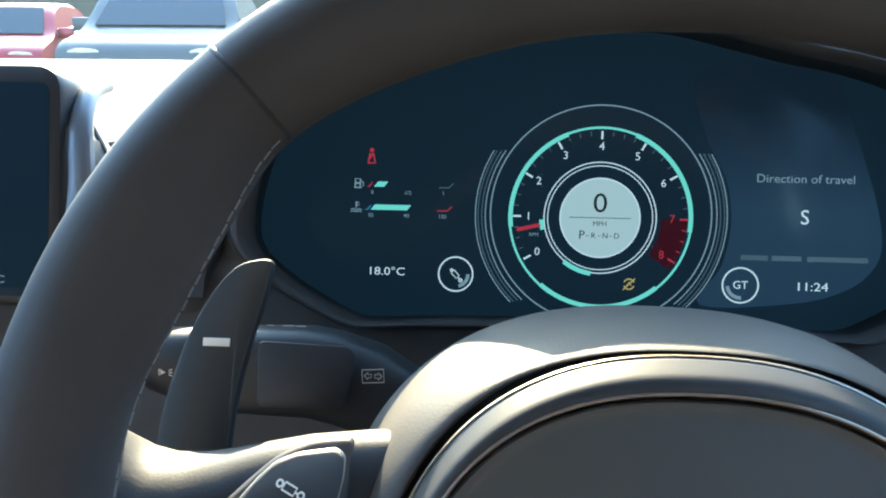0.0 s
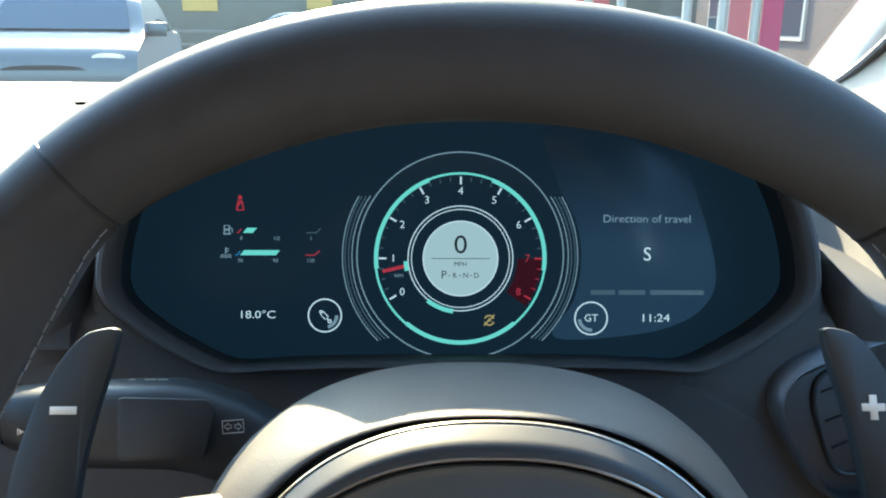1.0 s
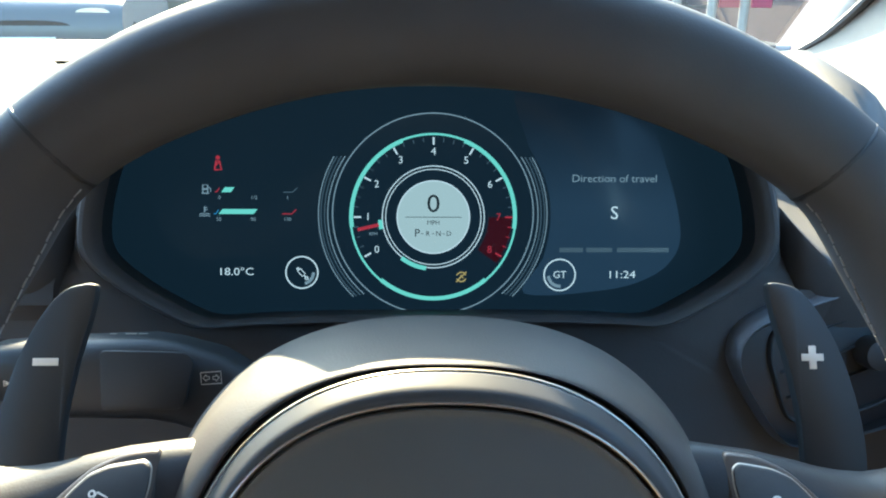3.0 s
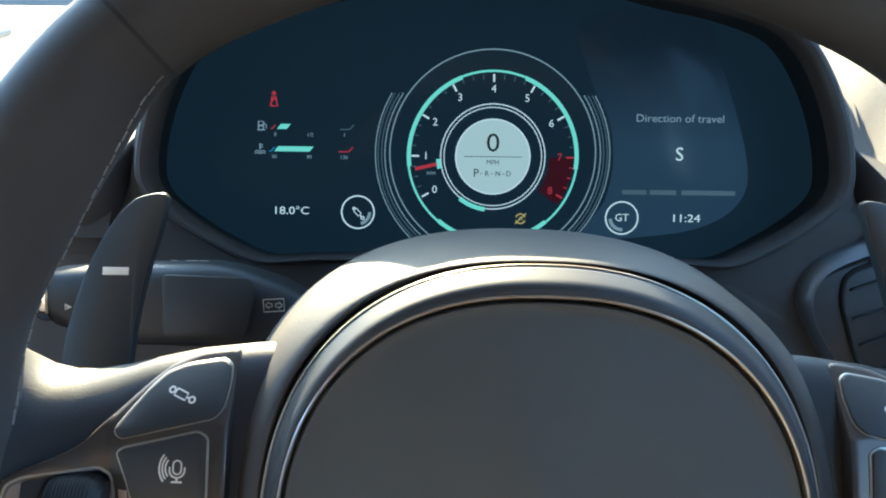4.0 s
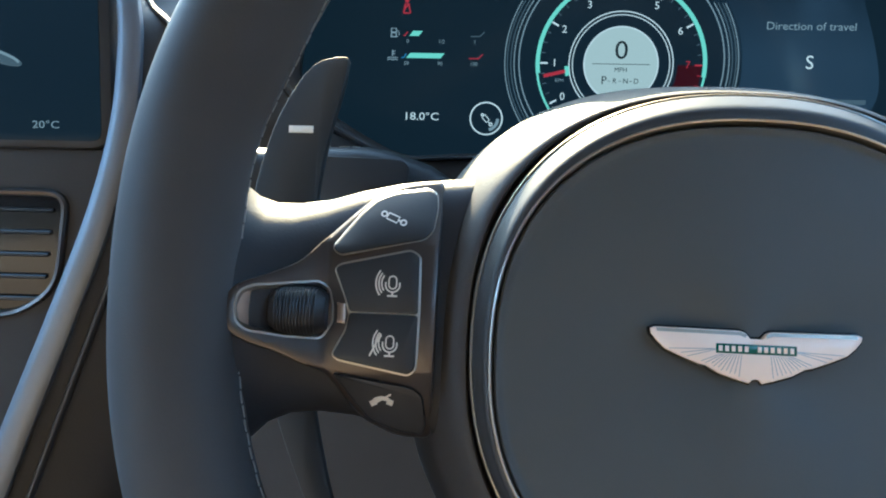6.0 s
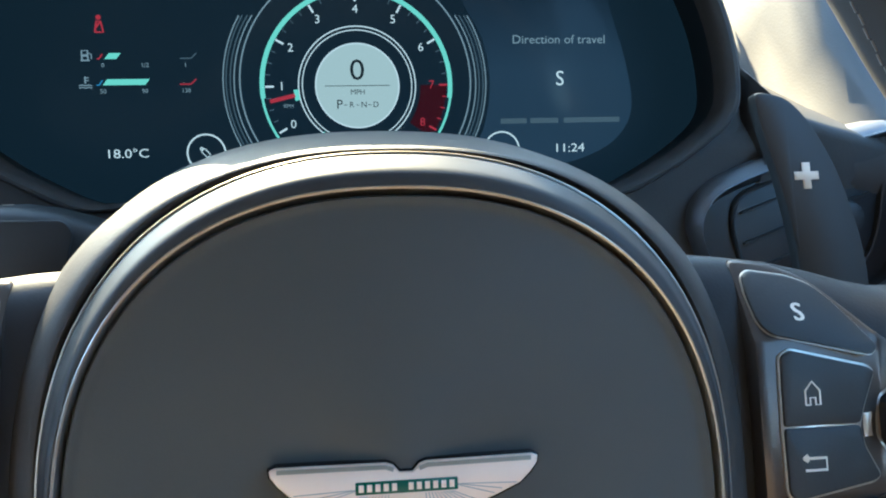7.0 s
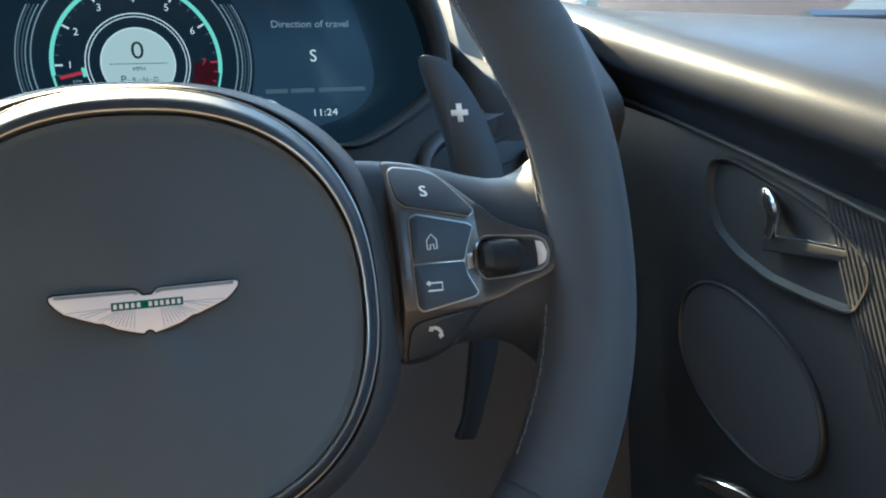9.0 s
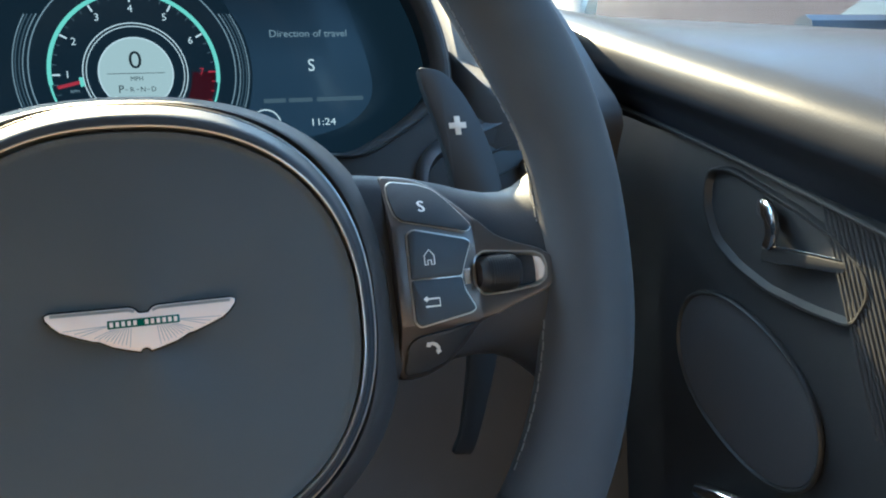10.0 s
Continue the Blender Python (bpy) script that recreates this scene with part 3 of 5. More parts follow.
# ---- instrument cluster: local x to the right, y up, z towards the driver ----
CLUSTER = DASH @ pose(0, 0, 0, 90, 0, 0)
PANEL = [(0, -61), (50, -61), (92, -62), (112, -63.2), (122, -63.2), (131, -60.6), (143, -54.6), (160, -44.6), (175, -33), (181.6, -24), (183, -14), (181, 2), (176, 20), (168, 38), (158, 53), (145, 62.5), (118, 71), (92, 76), (64, 83), (34, 90), (0, 92)]
PANEL_LINE = smooth(PANEL + [(-x, y) for x, y in PANEL[-2:0:-1]], 5)
DX, DY, DR = 0.6, -6.7, 47.0


def on_dial(r, a):
    return DX + r * math.cos(radians(a)), DY + r * math.sin(radians(a))


def instrument_cluster():
    c = thing("instrument_cluster", CLUSTER, "lit digital instrument cluster with a central rev counter dial", "instrument panel")
    s = part("screen", plate(PANEL_LINE, -8, 0, 0.5), SCREEN, c, "dark glossy screen of the cluster")
    z = 0.15
    flat = lambda name, bm, mat, label="", parent=c: part(name, bm, mat, parent, label)  # noqa: E731
    # dim picture area and the lighter page beside the dial
    flat("page", plate(smooth([(53, -50.5), (100, -48.5), (126, -41), (139, -30), (143, -17), (140, 2), (134, 22), (126, 44), (112, 70), (50, 70), (53, 38), (64, 16), (67.6, -6.7), (63.5, -30)], 5), z - 0.1, z, 0.02), NAVY, "dim blue page with a compass heading")
    d = part("dial", arc_band(0, 57, 0, 360, z, DX, DY + 1.5, 72), SCREEN, c, "round rev counter dial")
    dial = lambda name, bm, mat, label="": part(name, bm, mat, d, label)  # noqa: E731
    dial("outer_line", arc_band(56.6, 57.3, 0, 360, z + 0.2, DX, DY + 1.5, 96), DIM, "thin pale outer circle")
    dial("rev_ring", arc_band(46.2, 47.4, 0, 360, z + 0.2, DX, DY, 96), TEAL, "mint green ring")
    for a0, a1 in ((112, 187), (-8, 68), (230, 310)):
        dial("rev_ring_segment", arc_band(45.3, 47.6, a0, a1, z + 0.35, DX, DY), TEAL, "broad mint green arc")
    for r0, r1 in ((26.8, 27.3), (28.6, 29.2)):
        dial("inner_ring", arc_band(r0, r1, 0, 360, z + 0.2, DX, DY, 72), WHITE, "thin white circle")
    dial("inner_segment", arc_band(28.2, 30.6, 232, 262, z + 0.35, DX, DY), TEAL)
    dial("needle_root", arc_band(29, 31.4, 183, 193, z + 0.35, DX, DY), TEAL)
    dial("redline_sector", arc_band(31.5, 44.5, -36, 0, z + 0.1, DX, DY), DEEP_RED, "dark red sector")
    dial("needle", stroke([on_dial(31, 188), on_dial(43.5, 189.5)], 1.9, z + 0.35), RED, "short red needle")
    dial("speed_disc", arc_band(0, 20.6, 0, 360, z + 0.2, DX, DY, 64), DISC, "pale grey speed disc")
    dial("disc_edge", arc_band(20.2, 20.9, 0, 360, z + 0.3, DX, DY, 64), WHITE)
    for k in range(9):
        a = 210 - 30 * k
        hot = k > 6
        dial("tick", stroke([on_dial(40.8, a), on_dial(45, a)], 1.0, z + 0.3), RED if hot else WHITE)
        for j in range(1, 4):
            if k < 8:
                b = a - 7.5 * j
                dial("small_tick", stroke([on_dial(42.6, b), on_dial(45, b)], 0.5, z + 0.3), RED if k > 6 else FAINT)
        x, y = on_dial(37.0, a)
        dial("numeral", lettering(str(k), 4.2, x, y, z + 0.4), RED if hot else WHITE)
    dial("speed_figure", lettering("0", 10.4, DX, DY + 7.2, z + 0.5, width=7.0), INK, "large dark zero")
    dial("disc_rule", stroke([(DX - 16, DY), (DX + 16, DY)], 0.35, z + 0.4), INK)
    dial("unit", lettering("MPH", 2.6, DX, DY - 3.2, z + 0.5), INK)
    dial("gear", lettering("P", 4.6, DX - 9.2, DY - 9.2, z + 0.5), INK)
    for x, ch in ((-3.2, "R"), (2.9, "N"), (8.8, "D")):
        dial("gear", lettering(ch, 2.9, DX + x, DY - 9.4, z + 0.5), INK)
    for x in (-6.3, -0.2, 5.8):
        dial("gear_dash", stroke([(DX + x - 0.8, DY - 9.4), (DX + x + 0.8, DY - 9.4)], 0.3, z + 0.5), INK)
    dial("unit", lettering("RPM", 1.9, DX - 34.0, DY - 9.6, z + 0.4), DIM)
    x0, y0 = 16.6, -40.8
    dial("warning_lamp", joined(arc_band(2.3, 3.0, 20, 160, z + 0.4, x0, y0), arc_band(2.3, 3.0, 200, 340, z + 0.4, x0, y0), stroke([(x0 - 3, y0 - 3), (x0 + 3, y0 + 3)], 0.6, z + 0.4), stroke([(x0 - 1.2, y0 - 1), (x0, y0 + 1.2), (x0 + 1.2, y0 - 1)], 0.5, z + 0.4)), AMBER, "amber warning lamp")
    # curved brackets beside the dial
    for a0, a1 in ((146, 229), (-49, 34)):
        for r, mat in ((59.4, DIM), (61.2, FAINT), (63.2, FAINT), (64.6, DIM)):
            flat("bracket", arc_band(r, r + 0.55, a0 + (r - 59) * 0.6, a1 - (r - 59) * 0.6, z + 0.1, DX, DY + 1.0), mat)
    # left page
    k = 0.313
    px = lambda x, y: ((x - 813) * k, (436 - y) * k)  # noqa: E731
    x, y = px(430, 362)
    flat("seat_belt_lamp", joined(arc_band(0, 1.2, 0, 360, z + 0.1, x, y + 3.2, 12), stroke([(x - 1.9, y - 3.6), (x - 0.9, y + 1.4), (x + 0.9, y + 1.4), (x + 1.9, y - 3.6), (x - 1.9, y - 3.6)], 0.9, z + 0.1), stroke([(x - 1.3, y - 1.5), (x + 1.0, y + 1.5)], 0.8, z + 0.1)), RED, "red seat belt lamp")
    x, y = px(408, 408)
    flat("fuel_symbol", joined(stroke([(x - 1.7, y - 2.3), (x - 1.7, y + 2.3), (x + 1.0, y + 2.3), (x + 1.0, y - 2.3)], 0.7, z + 0.1), stroke([(x - 2.3, y - 2.3), (x + 1.8, y - 2.3)], 0.7, z + 0.1), stroke([(x + 1.4, y + 1.2), (x + 2.6, y + 0.4), (x + 2.6, y - 1.6)], 0.5, z + 0.1), stroke([(x - 1.5, y), (x + 1, y)], 1.0, z + 0.1)), DIM, "fuel pump symbol")
    x, y = px(405, 448)
    flat("coolant_symbol", joined(stroke([(x, y - 0.6), (x, y + 2.8)], 0.7, z + 0.1), stroke([(x, y + 2.2), (x + 1.6, y + 2.2)], 0.5, z + 0.1), stroke([(x, y + 0.9), (x + 1.6, y + 0.9)], 0.5, z + 0.1), stroke([(x - 3, y - 1.6), (x - 1.5, y - 1.1), (x, y - 1.6), (x + 1.5, y - 1.1), (x + 3, y - 1.6)], 0.5, z + 0.1), stroke([(x - 3, y - 2.7), (x - 1.5, y - 2.2), (x, y - 2.7), (x + 1.5, y - 2.2), (x + 3, y - 2.7)], 0.5, z + 0.1)), DIM, "coolant symbol")
    for (ax, bx, yy), lit in (((436, 457, 409), TEAL), ((431, 497, 448), TEAL)):
        (a, v), (b, _) = px(ax, yy), px(bx, yy)
        flat("gauge_bar", plate([(a - 0.4, v - 1.4), (b - 1.6, v - 1.4), (b + 0.6, v + 1.4), (a + 1.8, v + 1.4)], z, z + 0.2, 0.05), lit, "mint green gauge bar")
    for pts, m in ((((424, 413), (427, 413), (432, 406)), RED), (((421, 452), (425, 452), (430, 445)), BLUE), (((543, 452), (560, 452), (568, 444)), RED), (((545, 413), (562, 413), (570, 405)), FAINT)):
        flat("gauge_end", stroke([px(*p) for p in pts], 0.6, z + 0.1), m)
    for ax, yy, txt in ((432, 423, "0"), (493, 423, "1/2"), (553, 423, "1"), (430, 462, "50"), (491, 462, "90"), (552, 462, "130")):
        flat("gauge_figure", lettering(txt, 2.1, *px(ax, yy), z + 0.2), DIM)
    flat("outside_temperature", lettering("18.0°C", 4.3, *px(459, 557), z + 0.2, width=18.6), WHITE, "temperature in white figures")
    # round buttons
    for cx, yy in ((577, 558), (1047, 563)):
        x, y = px(cx, yy)
        flat("mode_ring", arc_band(8.6, 9.4, 0, 360, z + 0.1, x, y, 48), WHITE, "white mode ring")
        flat("mode_segment", arc_band(5.6, 7.4, *((285, 360) if cx < 800 else (185, 275)), z + 0.1, x, y), DIM)
    x, y = px(577, 559)
    flat("damper_symbol", shifted(joined(stroke([(-2.4, 1.1), (1.6, 1.1), (1.6, -1.1), (-2.4, -1.1), (-2.4, 1.1)], 0.5, z + 0.1), stroke([(1.6, 0), (3.2, 0)], 0.6, z + 0.1), arc_band(0.5, 1.1, 0, 360, z + 0.1, 3.9), arc_band(0.3, 0.9, 0, 360, z + 0.1, -3.2)), pose(x * MM, y * MM, 0, 0, 0, -48)), WHITE)
    flat("mode_letters", lettering("GT", 4.2, *px(1047, 563), z + 0.2), WHITE)
    # right page
    kx = lambda x, y: ((x - 813) * 0.317, (436 - y) * 0.313)  # noqa: E731
    flat("heading_caption", lettering("Direction of travel", 4.4, *kx(1141, 387), z + 0.2, width=48.5), DIM, "grey caption")
    flat("heading", lettering("S", 7.6, *kx(1142, 450), z + 0.2), WHITE, "white compass letter")
    flat("clock_figure", lettering("11:24", 4.4, *kx(1157, 563), z + 0.2, width=15), WHITE, "white clock figures")
    for a, b in ((1043, 1086), (1092, 1139), (1148, 1243)):
        (xa, v), (xb, _) = kx(a, 517), kx(b, 517)
        flat("street_line", stroke([(xa, v), (xb, v)], 2.6, z + 0.05), FAINT, "dim bar of small writing")


instrument_cluster()


# ---- dashboard ----
def scaled(k, y, kz=None, up=0.0):
    return [Vector((p.x * k, y, p.y * (kz or k) + up)) * MM for p in PANEL_LINE]


def dashboard():
    d = thing("dashboard", DASH, "dark leather dashboard, its top bleached by the sun", "dashboard")
    part("cluster_bezel", loft([scaled(0.985, 6), scaled(0.975, -4), scaled(0.955, -26), scaled(0.95, -32)], (False, False)), PLASTIC, d, "black funnel round the instrument screen")
    roll = [scaled(k, y) for k, y in ((0.948, -30), (0.9495, -34), (0.955, -37.6), (0.965, -40.6), (0.977, -41.8), (0.989, -41.2), (0.998, -38.8), (1.003, -35), (1.003, -31))]
    part("cowl_roll", loft(roll, (False, False)), DASH_LEATHER, d, "padded leather roll round the instrument cowl")

    # face below the instruments, tucked under the shelf at the sides and under the hood above
    near, mid, far = [], [], []
    for p in PANEL_LINE:
        k = min(1.0, max(0.0, (-12 - p.y) / 26))
        k = k * k * (3 - 2 * k)
        t = min((310 if p.x > 0 else 252) / max(1, abs(p.x)), 430 / max(1, abs(p.y)))
        near.append(Vector((p.x * 1.05, -34 + 18 * (1 - k), p.y * 1.06)) * MM)
        mid.append(Vector((p.x * (1.09 + 0.07 * k), 20 * (1 - k) - 30 * k, p.y * (1.07 + 0.09 * k))) * MM)
        far.append(Vector((p.x * (1.09 + (t - 1.09) * k), 60 * (1 - k) - 22 * k, p.y * (1.05 + (t - 1.05) * k))) * MM)
    part("fascia", loft([scaled(0.998, -33.5), scaled(1.012, -34.5), near, mid, far], (False, False)), DASH_LEATHER, d, "dark leather fascia below the instrument screen")
    # shelf and top of the dash, rising away to the windscreen
    inv = DASH.inverted()
    shelf = ((-0.040, 0.99), (-0.047, 1.045), (-0.050, 1.060), (-0.046, 1.069), (-0.036, 1.077), (-0.015, 1.088), (0.02, 1.103), (0.07, 1.119), (0.15, 1.133), (0.28, 1.143), (0.45, 1.146), (0.65, 1.14), (0.95, 1.12), (0.95, 1.0))

    def ramp(v, a, b):
        return min(1.0, max(0.0, (v - a) / (b - a)))

    def patch(x0, x1, cols, first=0, front=None):
        rows = []
        for y, z in shelf[first:]:
            row = []
            for i in range(cols + 1):
                x = x0 + (x1 - x0) * i / cols
                dip = -0.10 * max(0.0, x - 0.27) ** 1.5 * max(0, 1 - y / 0.3)
                # rise: height added, most at the right end, to keep sun off the door
                rise = 0.026 * ramp(y, -0.01, 0.11) * ramp(x, -0.1, 0.0) + 0.028 * ramp(x, 0.23, 0.255) * (1 - ramp(x, 0.28, 0.302)) * ramp(y, 0.0, 0.08)
                rise *= 1 - 0.65 * ramp(y, 0.12, 0.22)
                level = 1.062 + 0.14 * (y + 0.05) - z - rise
                rise += level * ramp(x, 0.15, 0.18) * (1 - ramp(x, 0.235, 0.265)) * ramp(y, -0.05, -0.04) * (1 - ramp(y, 0.06, 0.16))
                bow = 0.0 if front else -0.25 * max(0.0, abs(x) - 0.2) ** 2 * (1 if x > 0 else 0)
                row.append(inv @ Vector((x, max(y, front or -1) + bow, z + dip + rise)))
            rows.append(row)
        return loft(rows, (False, False), closed=False)
    part("dash_shelf", patch(0.196, 0.304, 12), DASH_LEATHER, d, "leather dash shelf in bright sun", angle=60)
    part("dash_shelf", patch(-0.252, -0.196, 8, 2), DASH_LEATHER, d, "leather dash shelf in bright sun", angle=60)
    part("dash_shelf", patch(0.188, 0.2, 2, 6), DASH_LEATHER, d, "leather dash shelf in bright sun", angle=60)
    part("dash_shelf", patch(-0.2, -0.188, 2, 6), DASH_LEATHER, d, "leather dash shelf in bright sun", angle=60)
    # shoulders between the cowl and the shelf, facing the driver
    for line in (((0.190, -0.010, 1.105), (0.192, -0.026, 1.102), (0.196, -0.044, 1.0945), (0.207, -0.052, 1.0845), (0.222, -0.054, 1.079), (0.255, -0.05, 1.070), (0.285, -0.04, 1.06)),
                 ((-0.190, -0.010, 1.105), (-0.192, -0.026, 1.101), (-0.196, -0.046, 1.096), (-0.208, -0.053, 1.094), (-0.226, -0.05, 1.092))):
        top = smooth(line, 4, False)
        steps = ((0.12, 0.014), (0.05, 0.006), (0.006, 0.002), (0.001, 0.0003), (-0.0005, -0.004), (0.003, -0.02), (0.01, -0.045))
        part("dash_shoulder", loft([[inv @ (p + Vector((0, a, b))) for p in top] for a, b in steps], (False, False), closed=False), DASH_LEATHER, d, "leather shoulder beside the instrument cowl", angle=60)
    part("dash_top", patch(-0.19, 0.19, 16, 7, 0.09), DASH_LEATHER, d, "leather dash top in full sun", angle=60)
    part("dash_top", patch(-1.35, -0.252, 20, 6), DASH_LEATHER, d, "leather dash top in full sun", angle=60)
    slit = smooth([inv @ Vector(q) for q in ((-0.34, 0.33, 1.1455), (-0.28, 0.335, 1.1458), (-0.2, 0.34, 1.146), (-0.13, 0.342, 1.146))], 4, False)
    part("demister_slot", sweep(slit, [(x * MM, y * MM) for x, y in oval(5, 1.2, 8)]), PLASTIC, d, "dark demister slot")
    # hood over the cluster; its hidden crown is built up to shadow the hub
    hood = []
    for k, y, out, up in ((1.0, -36, 18, 3), (1.004, -36, 28, 9), (1.012, -35, 30, 13), (1.02, -31, 28, 17), (1.03, -24, 22, 20), (1.04, -8, 10, 24), (1.05, 30, 0, 28), (1.08, 110, 0, 32), (1.09, 200, 0, 36), (1.06, 300, 0, 36), (0.9, 420, 0, 20)):
        row = []
        for p in PANEL_LINE:
            if p.y > -6:
                crown = min(1.0, max(0.0, (104 - abs(p.x)) / 32))
                crown = crown * crown * (3 - 2 * crown)
                low = p.y * k + max(0, y) * 0.1 * min(1, max(0, p.y) / 55)
                row.append(Vector((p.x * k, y - out * crown, low + (91 * k + up - p.x ** 2 * 0.0004 - low) * crown)) * MM)
        hood.append(row)
    hood = [sorted(h, key=lambda v: math.atan2(v.x, v.z + 0.2)) for h in hood]
    part("cluster_hood", loft(hood, (False, False), closed=False), DASH_LEATHER, d, "leather hood over the instruments")


dashboard()


# ---- vents, stalk ----
def air_vent():
    v = thing("air_vent", CLUSTER, "black louvred air vent with a polished metal frame", "air vent")
    o = smooth([(163.6, -78), (165.8, -71.2), (172.7, -63.6), (187, -57), (218, -46.5), (249, -38), (266, -36), (275, -48), (275, -75), (268, -106), (248, -117), (212, -127), (198, -128.6), (189.8, -126.1), (182.3, -117.9), (173.4, -104.7), (166.6, -93), (163.6, -84.4)], 4)
    wide = inset(o, -1.0)

    def flare(k, z):
        """Ring k millimetres out from the opening: broad on the upper side, narrow below."""
        ring = []
        for p, q in zip(o, wide):
            d = (q - p).normalized()
            ring.append(Vector((p.x + d.x * k * (0.3 + 0.7 * max(0, d.y * 0.9 - d.x * 0.4)), p.y + d.y * k * (0.3 + 0.7 * max(0, d.y * 0.9 - d.x * 0.4)), z)) * MM)
        return ring
    part("vent_frame", loft([flare(k, z) for k, z in ((6.4, 18), (6.2, 33), (5.4, 36), (1.4, 40.4), (0.8, 40.8))], (False, False)), TRIM_STEEL, v, "satin metal vent frame with a broad upper bevel")
    part("frame_edge", loft([flare(k, z) for k, z in ((0.9, 40.6), (0.7, 41.3), (0.1, 41.5), (-0.3, 40.8), (-0.8, 38))], (False, False)), TRIM_STEEL, v, "thin bright inner edge")
    # shallow throat and floor, coloured black in place of the vent's shaded depth
    part("vent_throat", loft([flare(-0.7, 38.6), flare(-2, 36), flare(-5, 32)], (False, False)), RUBBER, v)
    part("vent_box", plate(inset(o, 1.2), 20, 32.2, 0.3), RUBBER, v, "black sheet standing in for the vent's dark depth")
    lip = smooth([(182.6, -81.5), (183.1, -71), (186, -66.2), (192.7, -62.4), (220, -53), (250, -44.5), (263, -56), (258, -96), (238, -109), (207.7, -116.4), (196, -115.8), (190.6, -108), (185.9, -93.3)], 4)
    part("inner_lip", loft([[Vector((q.x, q.y, z)) * MM for q in inset(lip, k)] for k, z in ((-1.2, 31.5), (-0.9, 34.2), (0, 35.2), (0.9, 34.8), (1.3, 31.5))], (False, False)), PLASTIC, v, "rounded inner frame of the louvres")
    for y, x0, x1 in ((-58, 198, 255), (-74.4, 184.6, 260), (-90.6, 187, 258), (-106, 191.6, 240)):
        cx = (x0 + x1) / 2
        part("slat", shifted(box((x0 - cx) * MM, (x1 - cx) * MM, -0.0006, 0.0006, 0.0315, 0.0346, 0.0004, 1), pose(cx * MM, (y + 0.36 * (cx - 187)) * MM, 0, 0, 0, 19.8)), PADDLE, v)
    part("knob", loft([[Vector((238 + x * k, -78 + y * k, z)) * MM for x, y in oval(9, 9, 24)] for k, z in ((1, 20), (1, 42), (0.9, 45), (0.5, 46))]), PLASTIC, v, "round vent adjuster")


def indicator_stalk():
    s = thing("indicator_stalk", DASH, "black indicator stalk with a silver end collar", "stalk")

    def section(x, top, bot, front, back, p=4.0):
        return [Vector((x, (front + back) / 2 + b, (top + bot) / 2 + a)) * MM for a, b in oval((top - bot) / 2, (front - back) / 2, 28, p)]
    body = [section(x, t, b, f, k) for x, t, b, f, k in ((-171, -59.5, -93, -100, -72), (-165, -58, -94, -101, -70), (-130, -57, -95, -100, -70), (-118, -59, -98, -98, -70), (-100, -65, -106, -95, -66), (-80, -78, -112, -92, -64), (-40, -86, -118, -90, -60))]
    b = part("stalk_body", loft(body), PLASTIC, s, "flat black lever body")
    part("lever_panel", shifted(plate(rounded([(-149, -61.5), (-111, -62.5), (-108, -67), (-113, -88), (-149, -89)], 3), 0, 1.2, 0.6), pose(0, -0.1, 0, 90, 0, 0)), PLASTIC, b)
    part("end_collar", loft([section(x, t, q, f, k) for x, t, q, f, k in ((-205.5, -62, -82, -97, -75), (-204.5, -60.5, -83.5, -98.5, -73.5), (-200, -60, -84.5, -99.5, -72.5), (-199, -60.5, -84, -99, -73))]), CHROME, s, "silver end collar")
    part("end_knob", loft([section(x, t, q, f, k, 3) for x, t, q, f, k in ((-199.2, -61, -84, -98.5, -73.5), (-198, -60, -86, -99, -72.5), (-180, -58.5, -92, -100, -71), (-172, -58.8, -93, -99.6, -71.5), (-170.5, -60, -92, -98, -73))]), PADDLE, s, "rotating silver-topped end knob")
    front = pose(0, -0.1008, 0, 90, 0, 0)
    arrows = [stroke([(-108.2, -72.6), (-97.8, -71.9), (-97.4, -78.2), (-107.8, -78.9), (-108.2, -72.6)], 0.45)]
    for s2, cx in ((-1, -105.2), (1, -100.4)):
        arrows.append(stroke([(cx + s2 * 1.9, -75.4), (cx, -73.6), (cx, -74.6), (cx - s2 * 1.5, -74.6), (cx - s2 * 1.5, -76.2), (cx, -76.2), (cx, -77.2), (cx + s2 * 1.9, -75.4)], 0.35))
    part("indicator_symbol", shifted(joined(*arrows), pose(-0.1016, 0.0038, -0.075) @ pose(0, -0.1008, 0, 90, 0, 0) @ Matrix.Scale(0.86, 4) @ pose(0.1028, 0.0754, 0)), MARK, b, "pale arrow symbol")
    part("lamp_symbol", shifted(joined(stroke([(-190.6, -74.8), (-188, -76), (-190.6, -77.2), (-190.6, -74.8)], 0.5), stroke([(-190, -76), (-188.6, -76)], 0.9), stroke([(-186.4, -75.2), (-185, -74.6)], 0.45), stroke([(-186.4, -76), (-184.8, -76)], 0.45), stroke([(-186.4, -76.8), (-185, -77.4)], 0.45)), front), MARK, s)
    part("top_symbol", shifted(joined(stroke([(-150, 85), (-147, 85)], 0.8), stroke([(-143, 85), (-138, 85)], 1.1), stroke([(-137, 85), (-133, 85)], 1.2)), pose(0, 0, -0.0571, 0, 0, 0) @ pose(0, -0.17, 0)), MARK, b)


air_vent()
indicator_stalk()


